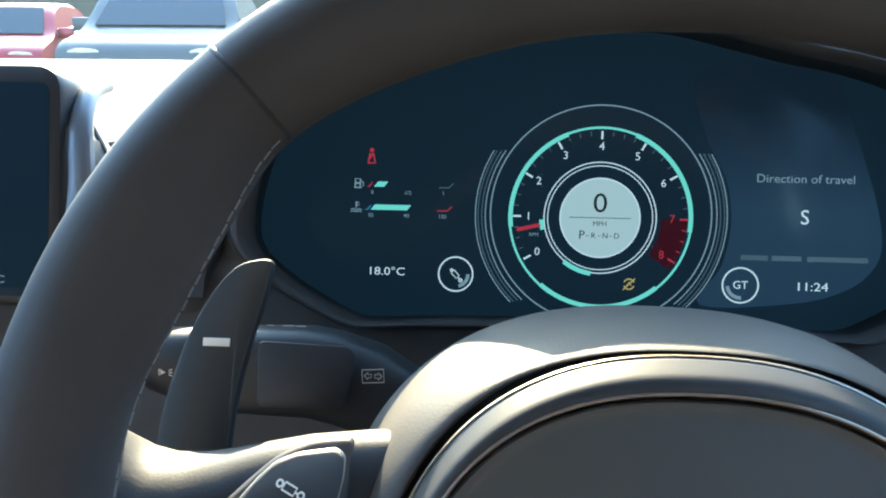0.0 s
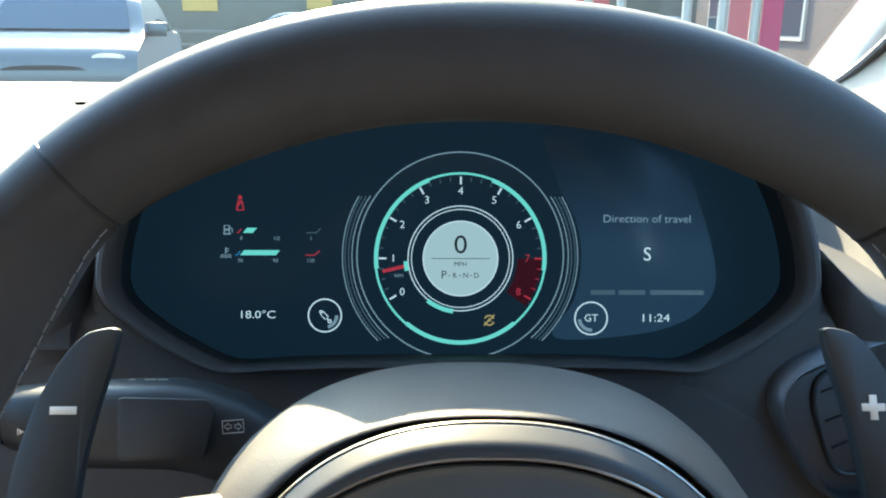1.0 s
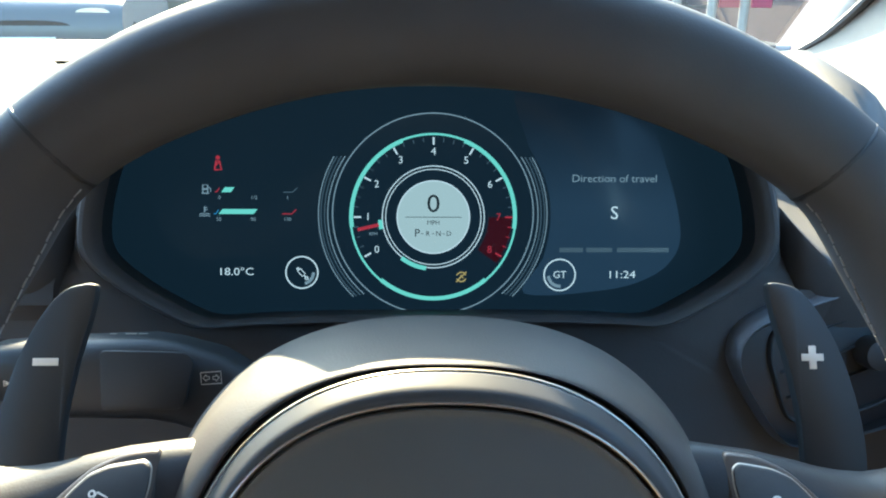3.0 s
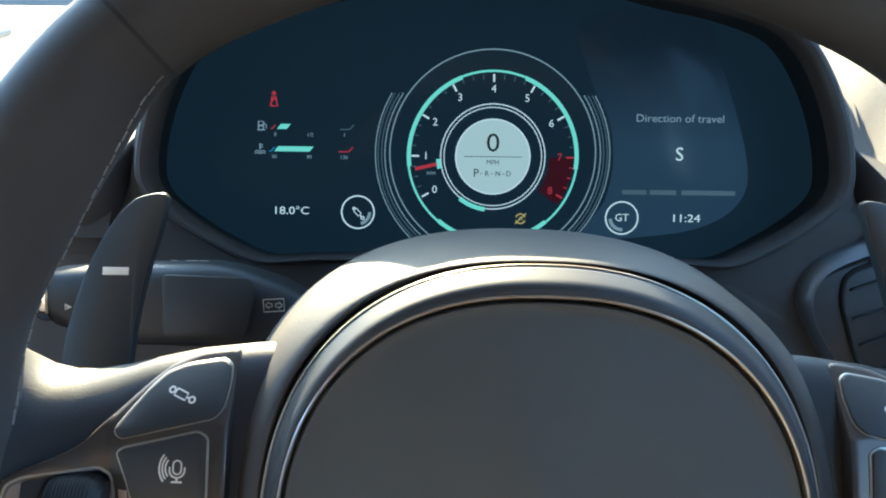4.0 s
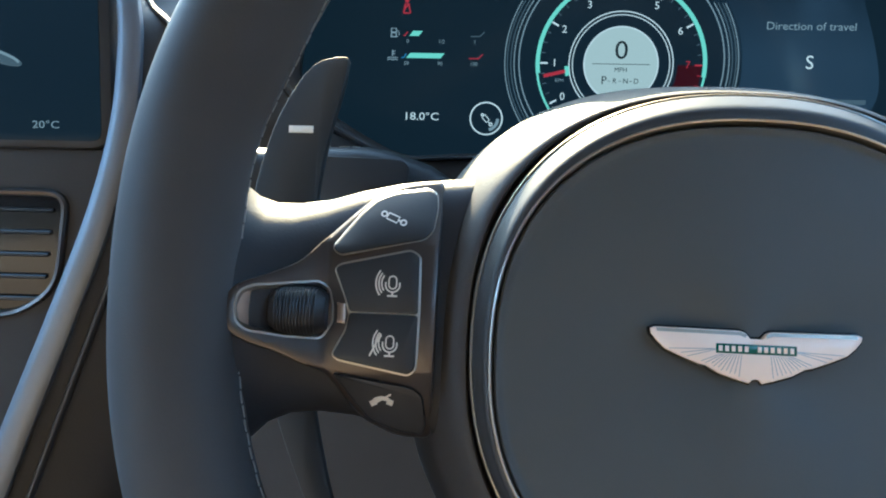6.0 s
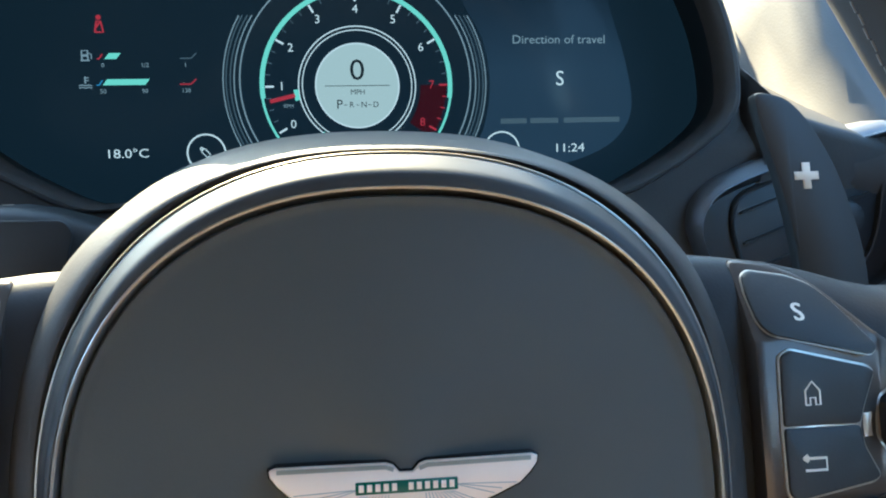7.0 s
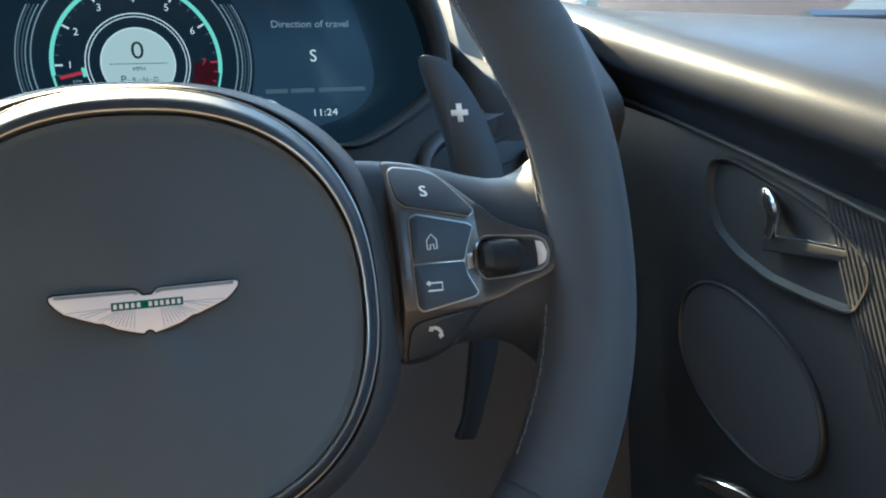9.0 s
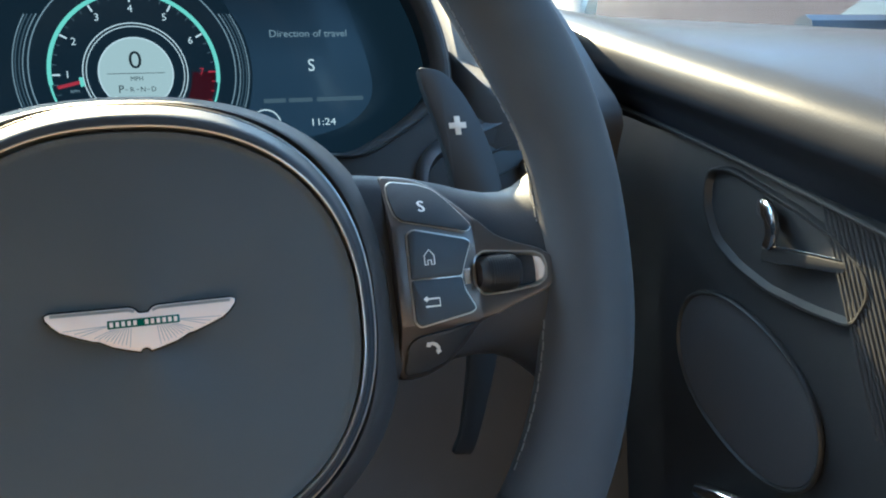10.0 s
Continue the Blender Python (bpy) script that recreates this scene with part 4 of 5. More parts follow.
# ---- centre stack ----
def centre_screen():
    c = thing("centre_screen", CLUSTER @ pose(0, 0, 0.012), "upright touch screen in a dark surround", "display")
    o = rounded([(-284.5, 68), (-284.5, -61), (-600, -61), (-600, 68)], 16, 6)
    part("screen_body", plate(o, -24, 0, 4), PLASTIC, c, "matt black screen surround")
    part("screen_glass", plate(rounded([(-291, 58), (-291, -56), (-592, -56), (-592, 58)], 6, 4), -2, 0.6, 0.4), SCREEN, c, "dark glass screen")
    part("menu_mark", stroke([(-368.4, 24.6), (-359, 24.6)], 1.2, 0.7), DIM, c)
    part("menu_caption", lettering("360° camera", 3.4, -335, 24.6, 0.7, width=32), DIM, c)
    part("temperature_figure", lettering("20°C", 4.2, -322.7, -47.3, 0.7, width=15.5), DIM, c)
    part("fan_symbol", joined(stroke([(-355, -46), (-352.5, -49.3), (-350.5, -45.6)], 0.9, 0.7), stroke([(-354, -49.4), (-350.5, -49.4)], 0.7, 0.7)), DIM, c)
    # the front end of a grey car, seen from the side
    body = smooth([(-430, 9), (-400, 4), (-374, -2), (-354, -4.2), (-342, -8.5), (-335.6, -12.6), (-337, -15), (-344, -14.6), (-349, -13), (-353, -9.4), (-358, -8), (-363, -9.4), (-367, -13.5), (-368.5, -19), (-380, -22), (-430, -23)], 4)
    part("car_drawing", plate(body, 0.5, 0.7, 0.02), FAINT, c, "grey car drawing")
    part("car_highlight", stroke(smooth([(-400, 2.6), (-374, -3.4), (-354, -5.4), (-341, -10), (-337, -12.8)], 4, False), 1.5, 0.72), DIM, c)
    spokes = [stroke([(-358 + 1.6 * math.cos(a), -18 + 1.6 * math.sin(a)), (-358 + 8.2 * math.cos(a), -18 + 8.2 * math.sin(a))], 0.8, 0.72) for a in [k * math.pi / 5 + 0.2 for k in range(10)]]
    part("car_wheel", joined(arc_band(8.2, 8.8, 0, 360, 0.7, -358, -18), arc_band(0, 1.8, 0, 360, 0.72, -358, -18), *spokes), DIM, c, "pale spoked wheel of the drawing")


def centre_console():
    c = thing("centre_console", CLUSTER, "dark centre console with silver side trim and a vent", "console")
    o = rounded([(-287, -60), (-295, -100), (-312, -140), (-350, -235), (-378, -310), (-420, -420), (-680, -420), (-680, -60)], 8, 4)
    part("console_panel", plate(o, -30, 6, 3), DASH_LEATHER, c, "blue-grey leather console face")
    line = smooth([(-284, 64, -34), (-281, 56, -12), (-278, 42, 2), (-275.5, 24, 8), (-274, 0, 10), (-278, -45, 12), (-291, -95, 14), (-312, -150, 16), (-342, -222, 18), (-378, -310, 20), (-425, -425, 22)], 6, False)
    part("silver_trim", sweep([p * MM for p in line], lambda t: [(x * MM, y * MM) for x, y in oval(5.0 + 5 * t, 4.5, 14, 2.6)]), TRIM_STEEL, c, "brushed silver trim strip")
    line2 = smooth([(-287, 45, -24), (-286.6, 43, -22.5), (-285.5, 41, -21), (-270, 23, -11), (-252, 4, 3), (-258, -40, 6), (-274, -95, 8), (-294, -150, 10), (-322, -222, 12), (-356, -310, 14), (-400, -425, 16)], 6, False)
    part("edge_piping", sweep([p * MM for p in line2], [(x * MM, y * MM) for x, y in oval(2.2, 3, 10)]), SATIN, c, "dark satin edge piping")
    low = [k for k, p in enumerate(line2) if p.y < 30 and line[k].y < 40]
    side = [[(line2[k] + Vector(q)) * MM for k in low] for q in ((1, 0, -3), (10, 2, -7), (30, 4, -18), (44, 5, -32), (50, 6, -70))]
    part("console_flank", loft([[(line[k] + Vector((-2, 0, -2))) * MM for k in low]] + side, (False, False), closed=False), DASH_LEATHER, c, "leather flank of the console")
    vent = rounded([(-312, -84), (-320, -142), (-346, -160), (-520, -160), (-520, -84)], 15, 6)
    part("vent_frame", loft([[Vector((p.x, p.y, z)) * MM for p in inset(vent, k)] for k, z in ((0, 2), (0, 9), (1.2, 10.5), (3, 10), (4, 6.5))], (False, False)), BEZEL, c, "blackened satin metal vent frame")
    part("vent_back", plate(inset(vent, 3.5), 5, 6.8, 0.2), GLOSS, c)
    for i in range(5):
        y = -96 - i * 13
        part("slat", box(-0.515, -0.322 - 0.0018 * i, (y - 1.2) * MM, (y + 1.2) * MM, 0.0068, 0.0095, 0.0006, 1), GLOSS, c)
    knob = [Vector((-393 + x, -206 + y, 9)) * MM for x, y in oval(20, 20, 40)]
    part("rotary_ring", sweep(knob, [(x * MM, y * MM) for x, y in oval(2.0, 3.4, 10)], closed=True), CHROME, c, "chrome ring of a rotary knob")
    part("rotary_knob", arc_band(0, 19, 0, 360, 6, -393, -206, 40, 4), GLOSS, c)
    part("console_key", plate(rounded([(-372, -262), (-384, -292), (-470, -292), (-470, -262)], 3), 5, 7.5, 0.8), PLASTIC, c)


centre_screen()
centre_console()

# ---- driver's door ----
DOOR_X = 0.335


def door_point(y, z, out=0.0):
    """Millimetres along and up the door; out: towards the cabin."""
    return Vector((DOOR_X - out * MM, y * MM, z * MM))


def on_door(bm_plate):
    """Lays a plate drawn in (along, up) onto the door's inner face."""
    m = Matrix(((0, 0, -1, DOOR_X), (1, 0, 0, 0), (0, 1, 0, 0), (0, 0, 0, 1)))
    return shifted(bm_plate, m)


def driver_door():
    d = thing("driver_door", Matrix.Identity(4), "closed dark leather-trimmed driver's door", "car door")
    xs = []
    for y in (0.45, 0.3, 0.2, 0.12, 0.05, -0.03, -0.1, -0.16, -0.22, -0.3, -0.5, -0.9, -1.2):
        b = 1.112 + 0.06 * max(y, -0.3)
        s = 1.120 - 0.045 * max(-0.2, min(y, 0.3))
        xs.append([Vector((x, y, z)) for x, z in ((0.47, s - 0.03), (0.462, s - 0.002), (0.45, s), (0.41, s - 0.002), (0.36, (b + s) / 2 + 0.004), (0.332, b + 0.006), (0.320, b + 0.002), (0.313, b - 0.005), (0.310, b - 0.014), (0.311, b - 0.022),
                                                  (0.317, b - 0.027), (0.325, b - 0.033), (0.333, b - 0.042), (0.338, 1.05), (0.362, 1.02), (0.375, 0.98), (0.375, 0.6), (0.36, 0.35), (0.47, 0.35))])
    part("door_upper", loft(xs, (False, False), closed=True), SILL_LEATHER, d, "smooth dark leather window sill and door top", angle=60)
    # lower panel, standing proud of the top, with its bright upper edge
    low = rounded([(60, 1065), (-13, 1060), (-126, 1052), (-239, 1041), (-420, 1020), (-800, 1000), (-800, 600), (60, 600)], 4, 3)
    part("door_panel", on_door(plate(low, -30, -2, 3)), PLASTIC, d, "dark lower door panel")
    edge = smooth([door_point(*p) for p in ((40, 1064, 0), (-13, 1061, 2), (-126, 1053, 3), (-239, 1042, 4), (-420, 1019, 4), (-800, 1000, 4))], 6, False)
    part("trim_strip", sweep(edge, [(x * MM, y * MM) for x, y in oval(1.6, 1.6, 10)]), PADDLE, d, "thin satin trim strip")
    # ribbed insert between strip and handle recess
    for i in range(64):
        y = -200 - i * 3.6
        top = 1040 + (y + 243) * 0.11
        a, b = door_point(y, top, 0.5), door_point(y - 62, top - 108, 0.5)
        tagged(part("rib", sweep([a, a.lerp(b, 0.5), b], [(x * MM, z * MM) for x, z in oval(1.1, 0.8, 6)], up=(-1, 0, 0)), PLASTIC, d))
    # handle recess
    o = rounded([(-108, 1040), (-124, 1044.5), (-152, 1041), (-184, 1036), (-214, 1029), (-236, 1017), (-240, 1006), (-234, 987), (-206, 984), (-172, 983), (-144, 988), (-122, 997), (-109, 1014), (-106, 1028)], 7, 4)
    rings = [[door_point(p.x, p.y, q) for p in inset(o, k)] for k, q in ((-1.6, -2), (-1.2, 0.8), (-0.3, 1.9), (0.8, 1.7), (1.6, 0.4), (4.5, -3), (8.0, -8), (11.5, -17), (13, -24))]
    part("handle_surround", loft(rings, (False, False)), PADDLE, d, "satin surround of the door handle")
    part("recess_floor", on_door(plate(inset(o, 12), -26, -22, 0.1)), GLOSS, d)
    root = smooth([door_point(*p) for p in ((-149, 1010, -14), (-153, 1022, -6), (-159, 1030, 1), (-166, 1031, 5), (-172, 1027, 6), (-174.5, 1019, 6), (-172, 1011, 5))], 5, False)
    part("handle_root", sweep(root, lambda t: [(x * MM, y * MM) for x, y in oval(6.8 - 3.2 * t, 2.6, 14, 2.8)], up=(-1, 0, 0)), CHROME, d, "chrome root of the door handle")
    blade = []
    for t in range(9):
        u = t / 8
        y, top, low = -169 - 54 * u, 1009.5 + 9.5 * u ** 0.8, 1000.5 + 11.5 * u
        blade.append([door_point(y, zz, 4.5 - 5 * u + q) for zz, q in ((top, 0.2), (top - 0.8, 1.4), ((top + low) / 2, 1.9), (low + 0.8, 1.2), (low, 0), (low + 0.8, -2.5), (top - 0.8, -2.5))])
    part("door_handle", loft(blade), PADDLE, d, "slim dark inner door handle")
    edge_line = [door_point(-169 - 54 * k / 8, 1009.9 + 9.5 * (k / 8) ** 0.8, 5.2 - 5 * k / 8) for k in range(9)]
    part("handle_edge", sweep(edge_line, [(x * MM, y * MM) for x, y in oval(0.75, 0.75, 8)]), CHROME, d)
    part("lock_key", on_door(plate(rounded([(-186, 993), (-216, 996), (-216, 998), (-186, 996)], 1), -14, -6, 0.6)), SATIN, d)
    # speaker
    ring = [door_point(-165.5 + x, 916 + y, 0) for x, y in oval(66.5, 46, 56, 2.2)]
    ring = [Vector((p.x, p.y, p.z + (p.y + 0.1655) * 0.2)) for p in ring]
    part("speaker_ring", sweep(ring, [(x * MM, y * MM) for x, y in oval(1.7, 2.6, 10)], closed=True, up=(-1, 0, 0)), PADDLE, d, "dark satin ring of the door speaker")
    cen = Vector((DOOR_X, -0.1655, 0.916))
    part("speaker_grille", loft([[cen + (p - cen) * k + Vector((-q * MM, 0, 0)) for p in ring] for k, q in ((0.99, -2), (0.97, 0.6), (0.8, 1.5), (0.4, 2), (0.02, 2.2))]), MESH_CLOTH, d, "round speaker grille cloth")
    low_pull = smooth([door_point(*p) for p in ((-150, 828, 4), (-175, 841, 10), (-200, 850, 12), (-232, 852, 12), (-300, 846, 8))], 5, False)
    part("pull_handle", sweep(low_pull, [(x * MM, y * MM) for x, y in oval(7, 6, 12)]), CHROME, d, "chrome pull handle low on the door")


driver_door()

# ---- shell of the cabin ----
single("floor", box(-1.4, 0.47, -1.6, 1.0, 0.30, 0.34), CARPET, Matrix.Identity(4), "black carpeted cabin floor", "floor", kind="structure")
single("bulkhead", box(-1.4, 0.47, 0.55, 0.6, 0.34, 0.98, 0.01), PLASTIC, Matrix.Identity(4), "dark footwell bulkhead", "bulkhead", kind="structure")
single("ceiling", box(-1.26, 0.41, -1.9, -0.02, 1.57, 1.61, 0.015), HEADLINER, Matrix.Identity(4), "grey cloth cabin headliner", "ceiling", kind="structure")
single("wall_rear", box(-1.4, 0.47, -1.05, -1.0, 0.3, 1.57, 0.01), TAN, Matrix.Identity(4), "tan leather cabin rear wall", "wall", kind="structure")
single("wall_passenger", box(-1.45, -1.4, -1.6, 0.9, 0.3, 1.10, 0.02), LEATHER, Matrix.Identity(4), "dark passenger door trim", "car door", kind="structure")


def pillar(name, a, b, label, wide=0.05, deep=0.035, mat=PILLAR):
    a, b = Vector(a), Vector(b)
    return single(name, sweep([a, a.lerp(b, 0.3), a.lerp(b, 0.7), b], oval(wide, deep, 16, 2.6), up=(0.3, 0.5, 0.8)), mat, Matrix.Identity(4), label, "pillar", kind="structure")


pillar("pillar_driver", (0.60, 0.80, 1.06), (0.47, -0.02, 1.585), "beige cloth windscreen pillar in the sun", 0.042, 0.03)
pillar("pillar_passenger", (-1.45, 0.78, 1.08), (-1.28, -0.02, 1.60), "beige cloth windscreen pillar")
pillar("pillar_rear_driver", (0.47, -0.75, 1.1), (0.40, -0.8, 1.62), "dark door pillar", 0.06, 0.04)
trim = rounded([(590, 1085), (590, 1130), (535, 1147), (462, 1174), (363, 1225), (300, 1282), (262, 1316), (244, 1304), (258, 1270), (270, 1200), (285, 1120), (285, 1085)], 14, 4)
trim_m = Matrix(((0, 0, -1, 0.475), (1, 0, 0, 0), (0, 1, 0, 0), (0, 0, 0, 1)))
single("pillar_trim", shifted(plate(trim, 0, 20, 6, lambda x, y: max(0, y - 1200) * 0.10), trim_m), PILLAR, Matrix.Identity(4), "pale suede pillar trim in bright sun", "trim", kind="structure")
seal = smooth([(0.47, 0.62, 1.115), (0.462, 0.595, 1.130), (0.458, 0.53, 1.149), (0.455, 0.458, 1.176), (0.447, 0.362, 1.227), (0.437, 0.29, 1.292), (0.425, 0.18, 1.378), (0.412, 0.0, 1.503)], 5, False)
single("window_seal", sweep(seal, oval(0.006, 0.005, 8)), RUBBER, Matrix.Identity(4), "black rubber windscreen seal", "seal", kind="structure")



def windscreen():
    rows = []
    for k in range(9):
        t = k / 8
        rows.append([Vector((x * (1 - 0.12 * t) - 0.44, 0.93 - 0.95 * t + 0.05 * math.sin(math.pi * t) - 0.10 * (x / 0.95) ** 2, 1.10 + 0.47 * t)) for x in [-0.98 + 1.96 * i / 16 for i in range(17)]])
    ob = single("windscreen", loft(rows, (False, False), closed=False), WINDSCREEN, Matrix.Identity(4), "windscreen glass, tinted to dim the view outside", "windscreen", kind="structure")
    ob.visible_shadow = False


windscreen()


def side_glass():
    rows = []
    for k in range(13):
        t = k / 12
        x, front = 0.462 - 0.03 * t - 0.02 * t * t, 0.30 - 0.32 * t
        rows.append([Vector((x - 0.004 * math.sin(math.pi * j / 8), front + (-0.75 - front) * j / 8, 1.09 + 0.48 * t)) for j in range(9)])
    bm = loft(rows, (False, False), closed=False)
    ob = single("side_window", bm, SIDE_GLASS, Matrix.Identity(4), "closed side window glass, tinted to dim the view outside", "window", kind="structure")
    ob.visible_shadow = False


side_glass()
# ---- outside ----
ASPHALT = material("asphalt", (0.055, 0.055, 0.056), 0.9, grain=0.6, grain_size=0.02, vary=0.25, vary_size=1.5)
PALE_GROUND = material("pale_concrete", (0.17, 0.165, 0.15), 0.9, grain=0.4, grain_size=0.05, vary=0.15, vary_size=2.0)
WALL_GREY = material("grey_render", (0.14, 0.125, 0.095), 0.9, grain=0.4, grain_size=0.03, vary=0.2, vary_size=0.8)
CAR_BLUE = material("pale_blue_car_paint", (0.1, 0.1, 0.1), 0.5, metal=0.1, coat=0.1, vary=0.03)
CAR_RED = material("red_car_paint", (0.34, 0.02, 0.035), 0.4, coat=0.25, vary=0.03)
CAR_WHITE = material("silver_car_paint", (0.15, 0.14, 0.125), 0.4, metal=0.2, coat=0.3, vary=0.03)
CAR_DARK = material("dark_car_paint", (0.02, 0.02, 0.024), 0.4, coat=0.25, vary=0.03)
CAR_GLASS = material("car_window", (0.03, 0.04, 0.05), 0.06, vary=0.02)
TYRE = material("tyre", (0.02, 0.02, 0.02), 0.85)
POST_WHITE = material("white_post_paint", (0.42, 0.35, 0.28), 0.5, vary=0.05)
BANNER_RED = material("red_banner", (0.45, 0.1, 0.09), 0.8, vary=0.1)
BANNER_CRIMSON = material("crimson_banner", (0.4, 0.03, 0.08), 0.8, vary=0.1)
YELLOW = material("yellow_panel", (0.5, 0.3, 0.08), 0.8, vary=0.15)
LEAF = material("hedge_leaf", (0.07, 0.10, 0.03), 0.7, vary=0.4, vary_size=0.2)
STEEL = material("galvanised_rail", (0.15, 0.135, 0.11), 0.6, metal=0.2)

single("ground", box(-400, 400, -200, 400, -0.1, 0), ASPHALT, Matrix.Identity(4), "grey asphalt car park", "ground", kind="structure")
single("pavement", box(-60, 60, 15.5, 26.0, 0.0, 0.11, 0.02), PALE_GROUND, Matrix.Identity(4), "pale sunlit concrete forecourt with a kerb", "pavement", kind="structure")
single("boundary_wall", box(-45, 45, 26.0, 26.5, 0, 3.4, 0.03), WALL_GREY, Matrix.Identity(4), "long grey rendered boundary wall", "wall", kind="structure")


def motor_car(m, paint, label, width=1.8):
    c = thing("parked_car", m, label, "car", "parked cars")
    prof = smooth([(-2.15, 0.35), (-2.1, 0.75), (-1.95, 0.95), (-1.4, 1.0), (-0.7, 1.38), (0.1, 1.45), (0.7, 1.36), (1.25, 0.98), (1.95, 0.82), (2.13, 0.6), (2.1, 0.32)], 4, False)
    def shell():
        rings = []
        for k, inn in ((-1, 0.12), (-0.93, 0.02), (-0.6, 0), (0, 0), (0.6, 0), (0.93, 0.02), (1, 0.12)):
            rings.append([Vector((p.x, k * width / 2 * (1 - 0.16 * max(0, (p.y - 0.85) / 0.6)), 0.3 + (p.y - 0.3) * (1 - inn * 0.3))) for p in prof])
        return loft(rings)
    part("car_body", shell(), paint, c, "glossy car body")
    part("windscreen", loft([[Vector((1.27, y, 1.0)), Vector((0.74, y * 0.86, 1.375)), Vector((0.70, y * 0.86, 1.36)), Vector((1.2, y, 0.97))] for y in (-0.72, 0, 0.72)]), CAR_GLASS, c)
    part("rear_window", loft([[Vector((-1.44, y, 1.02)), Vector((-0.78, y * 0.86, 1.375)), Vector((-0.72, y * 0.86, 1.35)), Vector((-1.38, y, 0.98))] for y in (-0.7, 0, 0.7)]), CAR_GLASS, c)
    for s in (-1, 1):
        part("side_window", loft([[Vector((x, s * (0.895 - 0.24 * max(0, z - 0.93) / 0.5) + o, z)) for x, z in ((-1.2, 0.98), (1.1, 0.97), (0.62, 1.3), (-0.65, 1.33))] for o in (-0.02 * s, 0.012 * s)]), CAR_GLASS, c)
        for x in (-1.3, 1.3):
            wheel = part("wheel", shifted(loft([[Vector((a, b, z)) for a, b in oval(r, r, 24)] for r, z in ((0.28, -0.1), (0.32, -0.07), (0.32, 0.07), (0.28, 0.1))]), pose(x, s * (width / 2 - 0.1), 0.32, 90, 0, 0)), TYRE, c)
            part("wheel_rim", shifted(loft([[Vector((a, b, z)) for a, b in oval(r, r, 20)] for r, z in ((0.21, 0.0), (0.2, 0.03), (0.05, 0.05))]), pose(x, s * (width / 2 - 0.005), 0.32, -90 * s, 0, 0)), CAR_WHITE, wheel)
        part("door_mirror", shifted(loft([[Vector((dx * (1 - 0.35 * abs(k)), k * 0.11, dz)) for dx, dz in oval(0.05, 0.08, 12, 2.6)] for k in (-1, -0.6, 0, 0.6, 1)]), pose(0.92, s * (width / 2 + 0.06), 1.0)), paint, c)
        part("headlight", shifted(loft([[Vector((dx, y, z)) for y, z in oval(0.17, 0.07, 14, 2.6)] for dx in (-0.06, 0.06)]), pose(2.02, s * 0.62, 0.7)), CHROME, c)
    part("grille", shifted(loft([[Vector((dx, y, z)) for y, z in oval(0.42, 0.09, 20, 3)] for dx in (-0.05, 0.03)]), pose(2.1, 0, 0.56)), TYRE, c, "dark front grille")
    part("number_plate", box(2.12, 2.16, -0.26, 0.26, 0.38, 0.49, 0.005, 1), MARK, c, "plain pale number plate")
    return c


motor_car(pose(-4.75, 11.4, 0, 0, 0, -80) @ Matrix.Scale(1.14, 4), CAR_BLUE, "pale blue-grey parked car facing this one")
motor_car(pose(2.25, -0.2, 0, 0, 0, 90), CAR_DARK, "dark parked car alongside the driver's door")
motor_car(pose(-7.9, 12.4, 0, 0, 0, -76), CAR_RED, "red parked car beside the pale one")
for x, y, turn, label in ((6.6, 23.0, 8, "silver parked car behind the posts"), (0.3, 23.4, -4, "silver parked car before the red panel"), (-3.4, 23.8, 176, "white parked car beyond the guard rail")):
    motor_car(pose(x, y, 0.11, 0, 0, turn), CAR_WHITE, label)


def flag_post(x, y, cloth, label):
    p = thing("banner_post", pose(x, y, 0), label, "post", "banner posts")
    part("pole", loft([[Vector((a, b, z)) for a, b in oval(r, r, 16)] for r, z in ((0.09, 0), (0.09, 0.1), (0.075, 0.12), (0.06, 6.0))]), POST_WHITE, p, "white round pole")
    if cloth:
        part("banner", box(0.10, 0.42, -0.015, 0.015, 0.9, 5.4, 0.01, 1), cloth, p, "tall banner")


for x, cloth, label in ((4.0, None, "plain white round metal pole"), (4.55, BANNER_RED, "white pole with a brick red banner"), (5.05, BANNER_CRIMSON, "white pole with a crimson banner"), (3.0, None, "plain white round metal pole"), (2.5, None, "plain white round metal pole")):
    flag_post(x, 12.0, cloth, label)

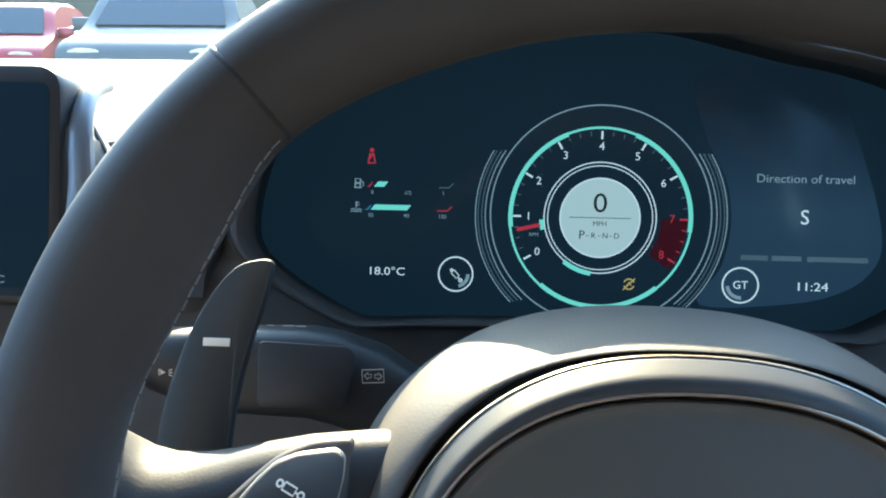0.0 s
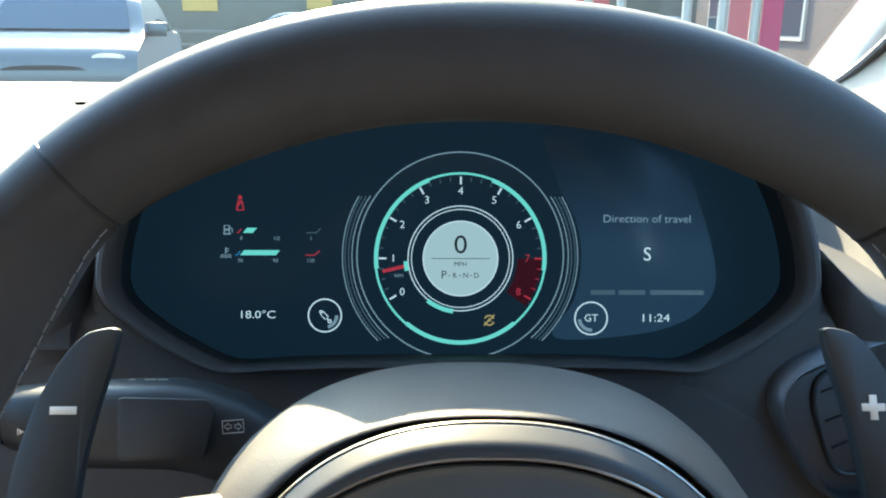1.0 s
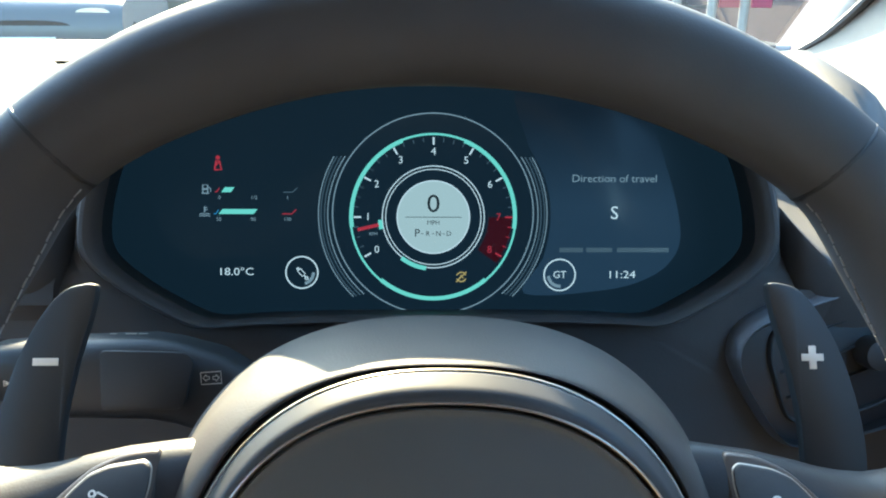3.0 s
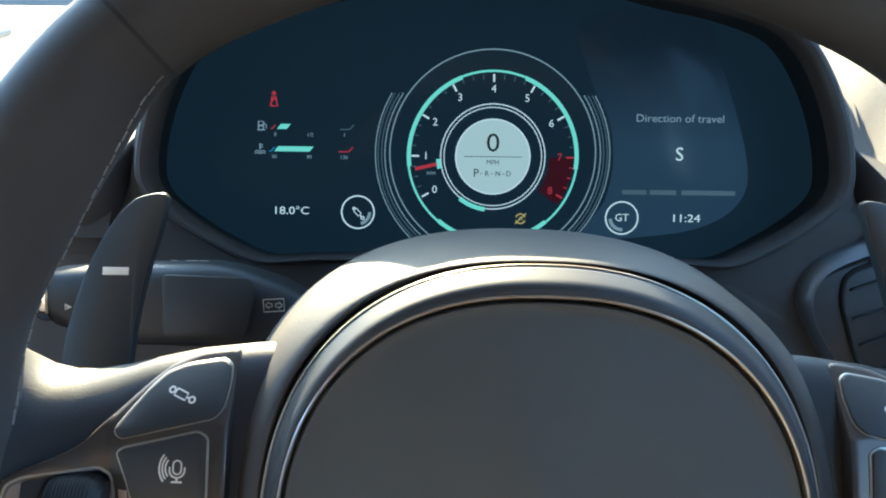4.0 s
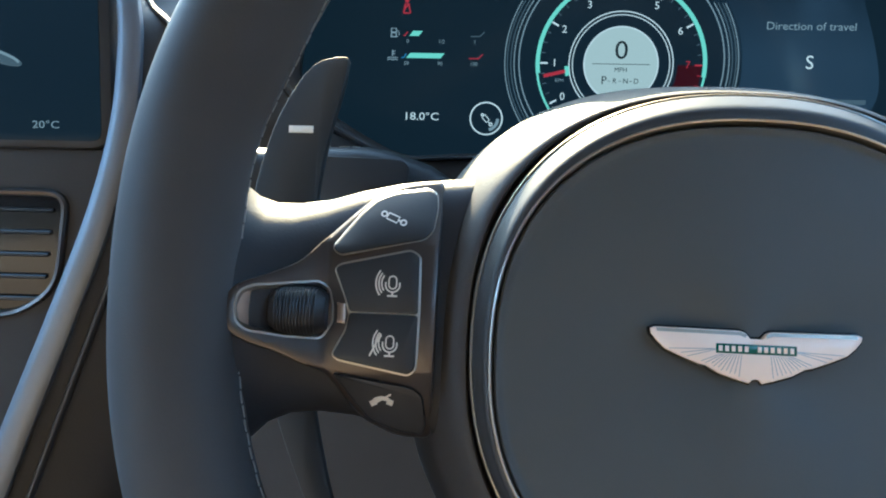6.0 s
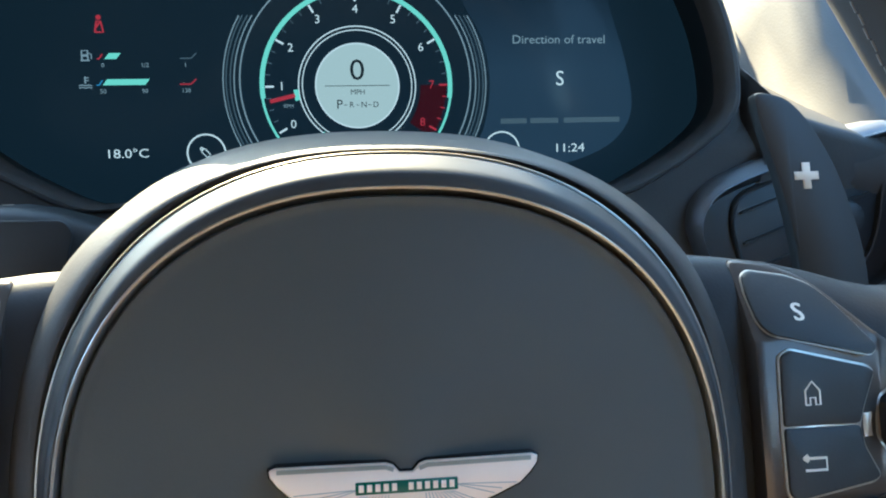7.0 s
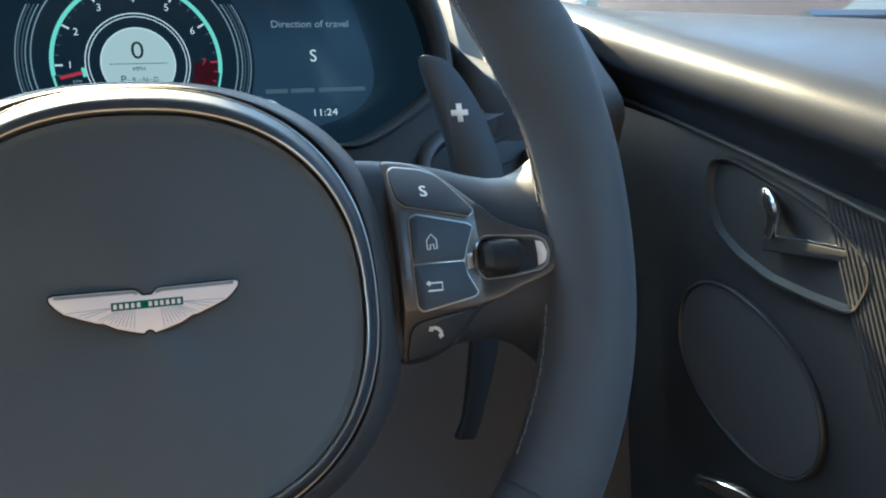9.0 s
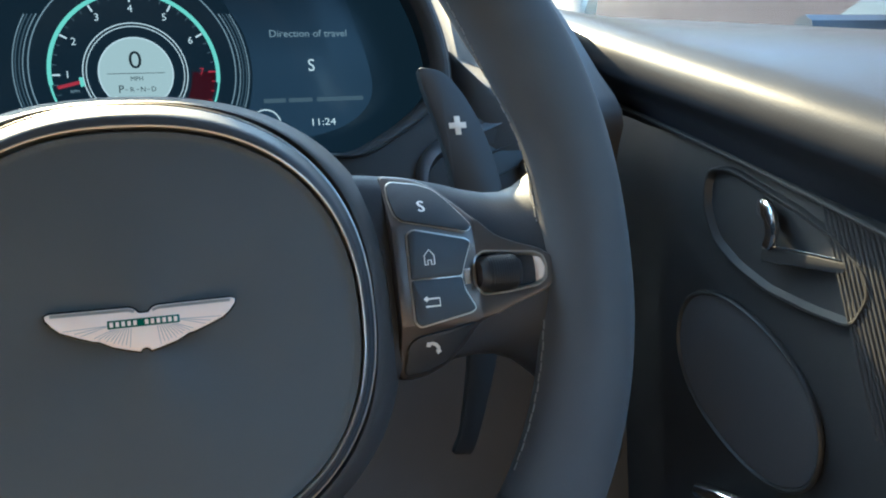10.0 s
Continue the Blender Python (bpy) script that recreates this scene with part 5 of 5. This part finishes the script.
rail = thing("guard_rail", pose(0, 20, 0.11), "low galvanised guard rail", "fence")
for k in range(14):
    part("rail_post", box(-14 + k * 2.0, -13.9 + k * 2.0, -0.05, 0.05, 0, 0.95, 0.01, 1), STEEL, rail)
for z in (0.55, 0.88):
    part("rail_bar", box(-14, 12.1, -0.03, 0.03, z, z + 0.08, 0.01, 1), STEEL, rail)
for x, z, w, h, mt in ((-7.5, 1.6, 1.1, 0.9, YELLOW), (-3.6, 1.7, 0.8, 1.2, YELLOW), (-1.6, 1.5, 0.6, 0.5, BANNER_RED), (1.9, 0.95, 4.1, 1.9, BANNER_RED), (0.8, 1.3, 0.95, 1.4, YELLOW), (-11.5, 1.8, 1.5, 0.8, YELLOW)):
    single("wall_poster", box(x, x + w, 25.95, 25.99, z, z + h, 0.005, 1), mt, Matrix.Identity(4), "faded plain poster on the wall", "poster", "wall posters")


def hedge():
    bm = bmesh.new()
    rng = random.Random(4)
    for i in range(1400):
        x, y, z = rng.uniform(4, 30), 27 + rng.uniform(-0.4, 1.8), rng.uniform(1.2, 6) * (0.7 + 0.3 * math.sin(rng.uniform(0, 6)))
        s = rng.uniform(0.2, 0.45)
        m = pose(x, y, z, rng.uniform(0, 360), rng.uniform(0, 360), 0)
        vs = [bm.verts.new(m @ Vector(p)) for p in ((-s, 0, 0), (0, -s * 0.5, 0.03), (s, 0, 0), (0, s * 0.5, 0.03))]
        bm.faces.new(vs)
    single("hedge", bm, LEAF, Matrix.Identity(4), "leafy trees behind the wall", "hedge", kind="stuff")


hedge()


# ---- buildings added beside the car park, to shade the side windows ----
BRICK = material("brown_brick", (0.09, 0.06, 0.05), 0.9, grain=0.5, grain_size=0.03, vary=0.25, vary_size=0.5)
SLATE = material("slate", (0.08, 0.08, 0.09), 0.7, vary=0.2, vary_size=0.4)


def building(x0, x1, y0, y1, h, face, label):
    b = thing("added_building", Matrix.Identity(4), label, "building", "buildings beside the car park")
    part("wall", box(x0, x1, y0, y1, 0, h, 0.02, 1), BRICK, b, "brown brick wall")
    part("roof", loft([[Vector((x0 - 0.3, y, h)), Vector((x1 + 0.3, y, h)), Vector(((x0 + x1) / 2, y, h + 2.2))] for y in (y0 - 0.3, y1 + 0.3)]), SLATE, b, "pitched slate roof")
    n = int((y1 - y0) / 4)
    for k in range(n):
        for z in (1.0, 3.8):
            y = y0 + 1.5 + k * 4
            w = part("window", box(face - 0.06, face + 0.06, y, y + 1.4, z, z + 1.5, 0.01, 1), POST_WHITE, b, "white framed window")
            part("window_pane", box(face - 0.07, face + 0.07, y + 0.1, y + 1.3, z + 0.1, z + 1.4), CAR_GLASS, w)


building(7.5, 16, -14, 22, 6.0, 7.5, "long brown brick building with white windows, added to shade the driver's window")
building(-24, -16, -16, 16, 6.0, -16, "brown brick building added across the car park to shade the passenger side")
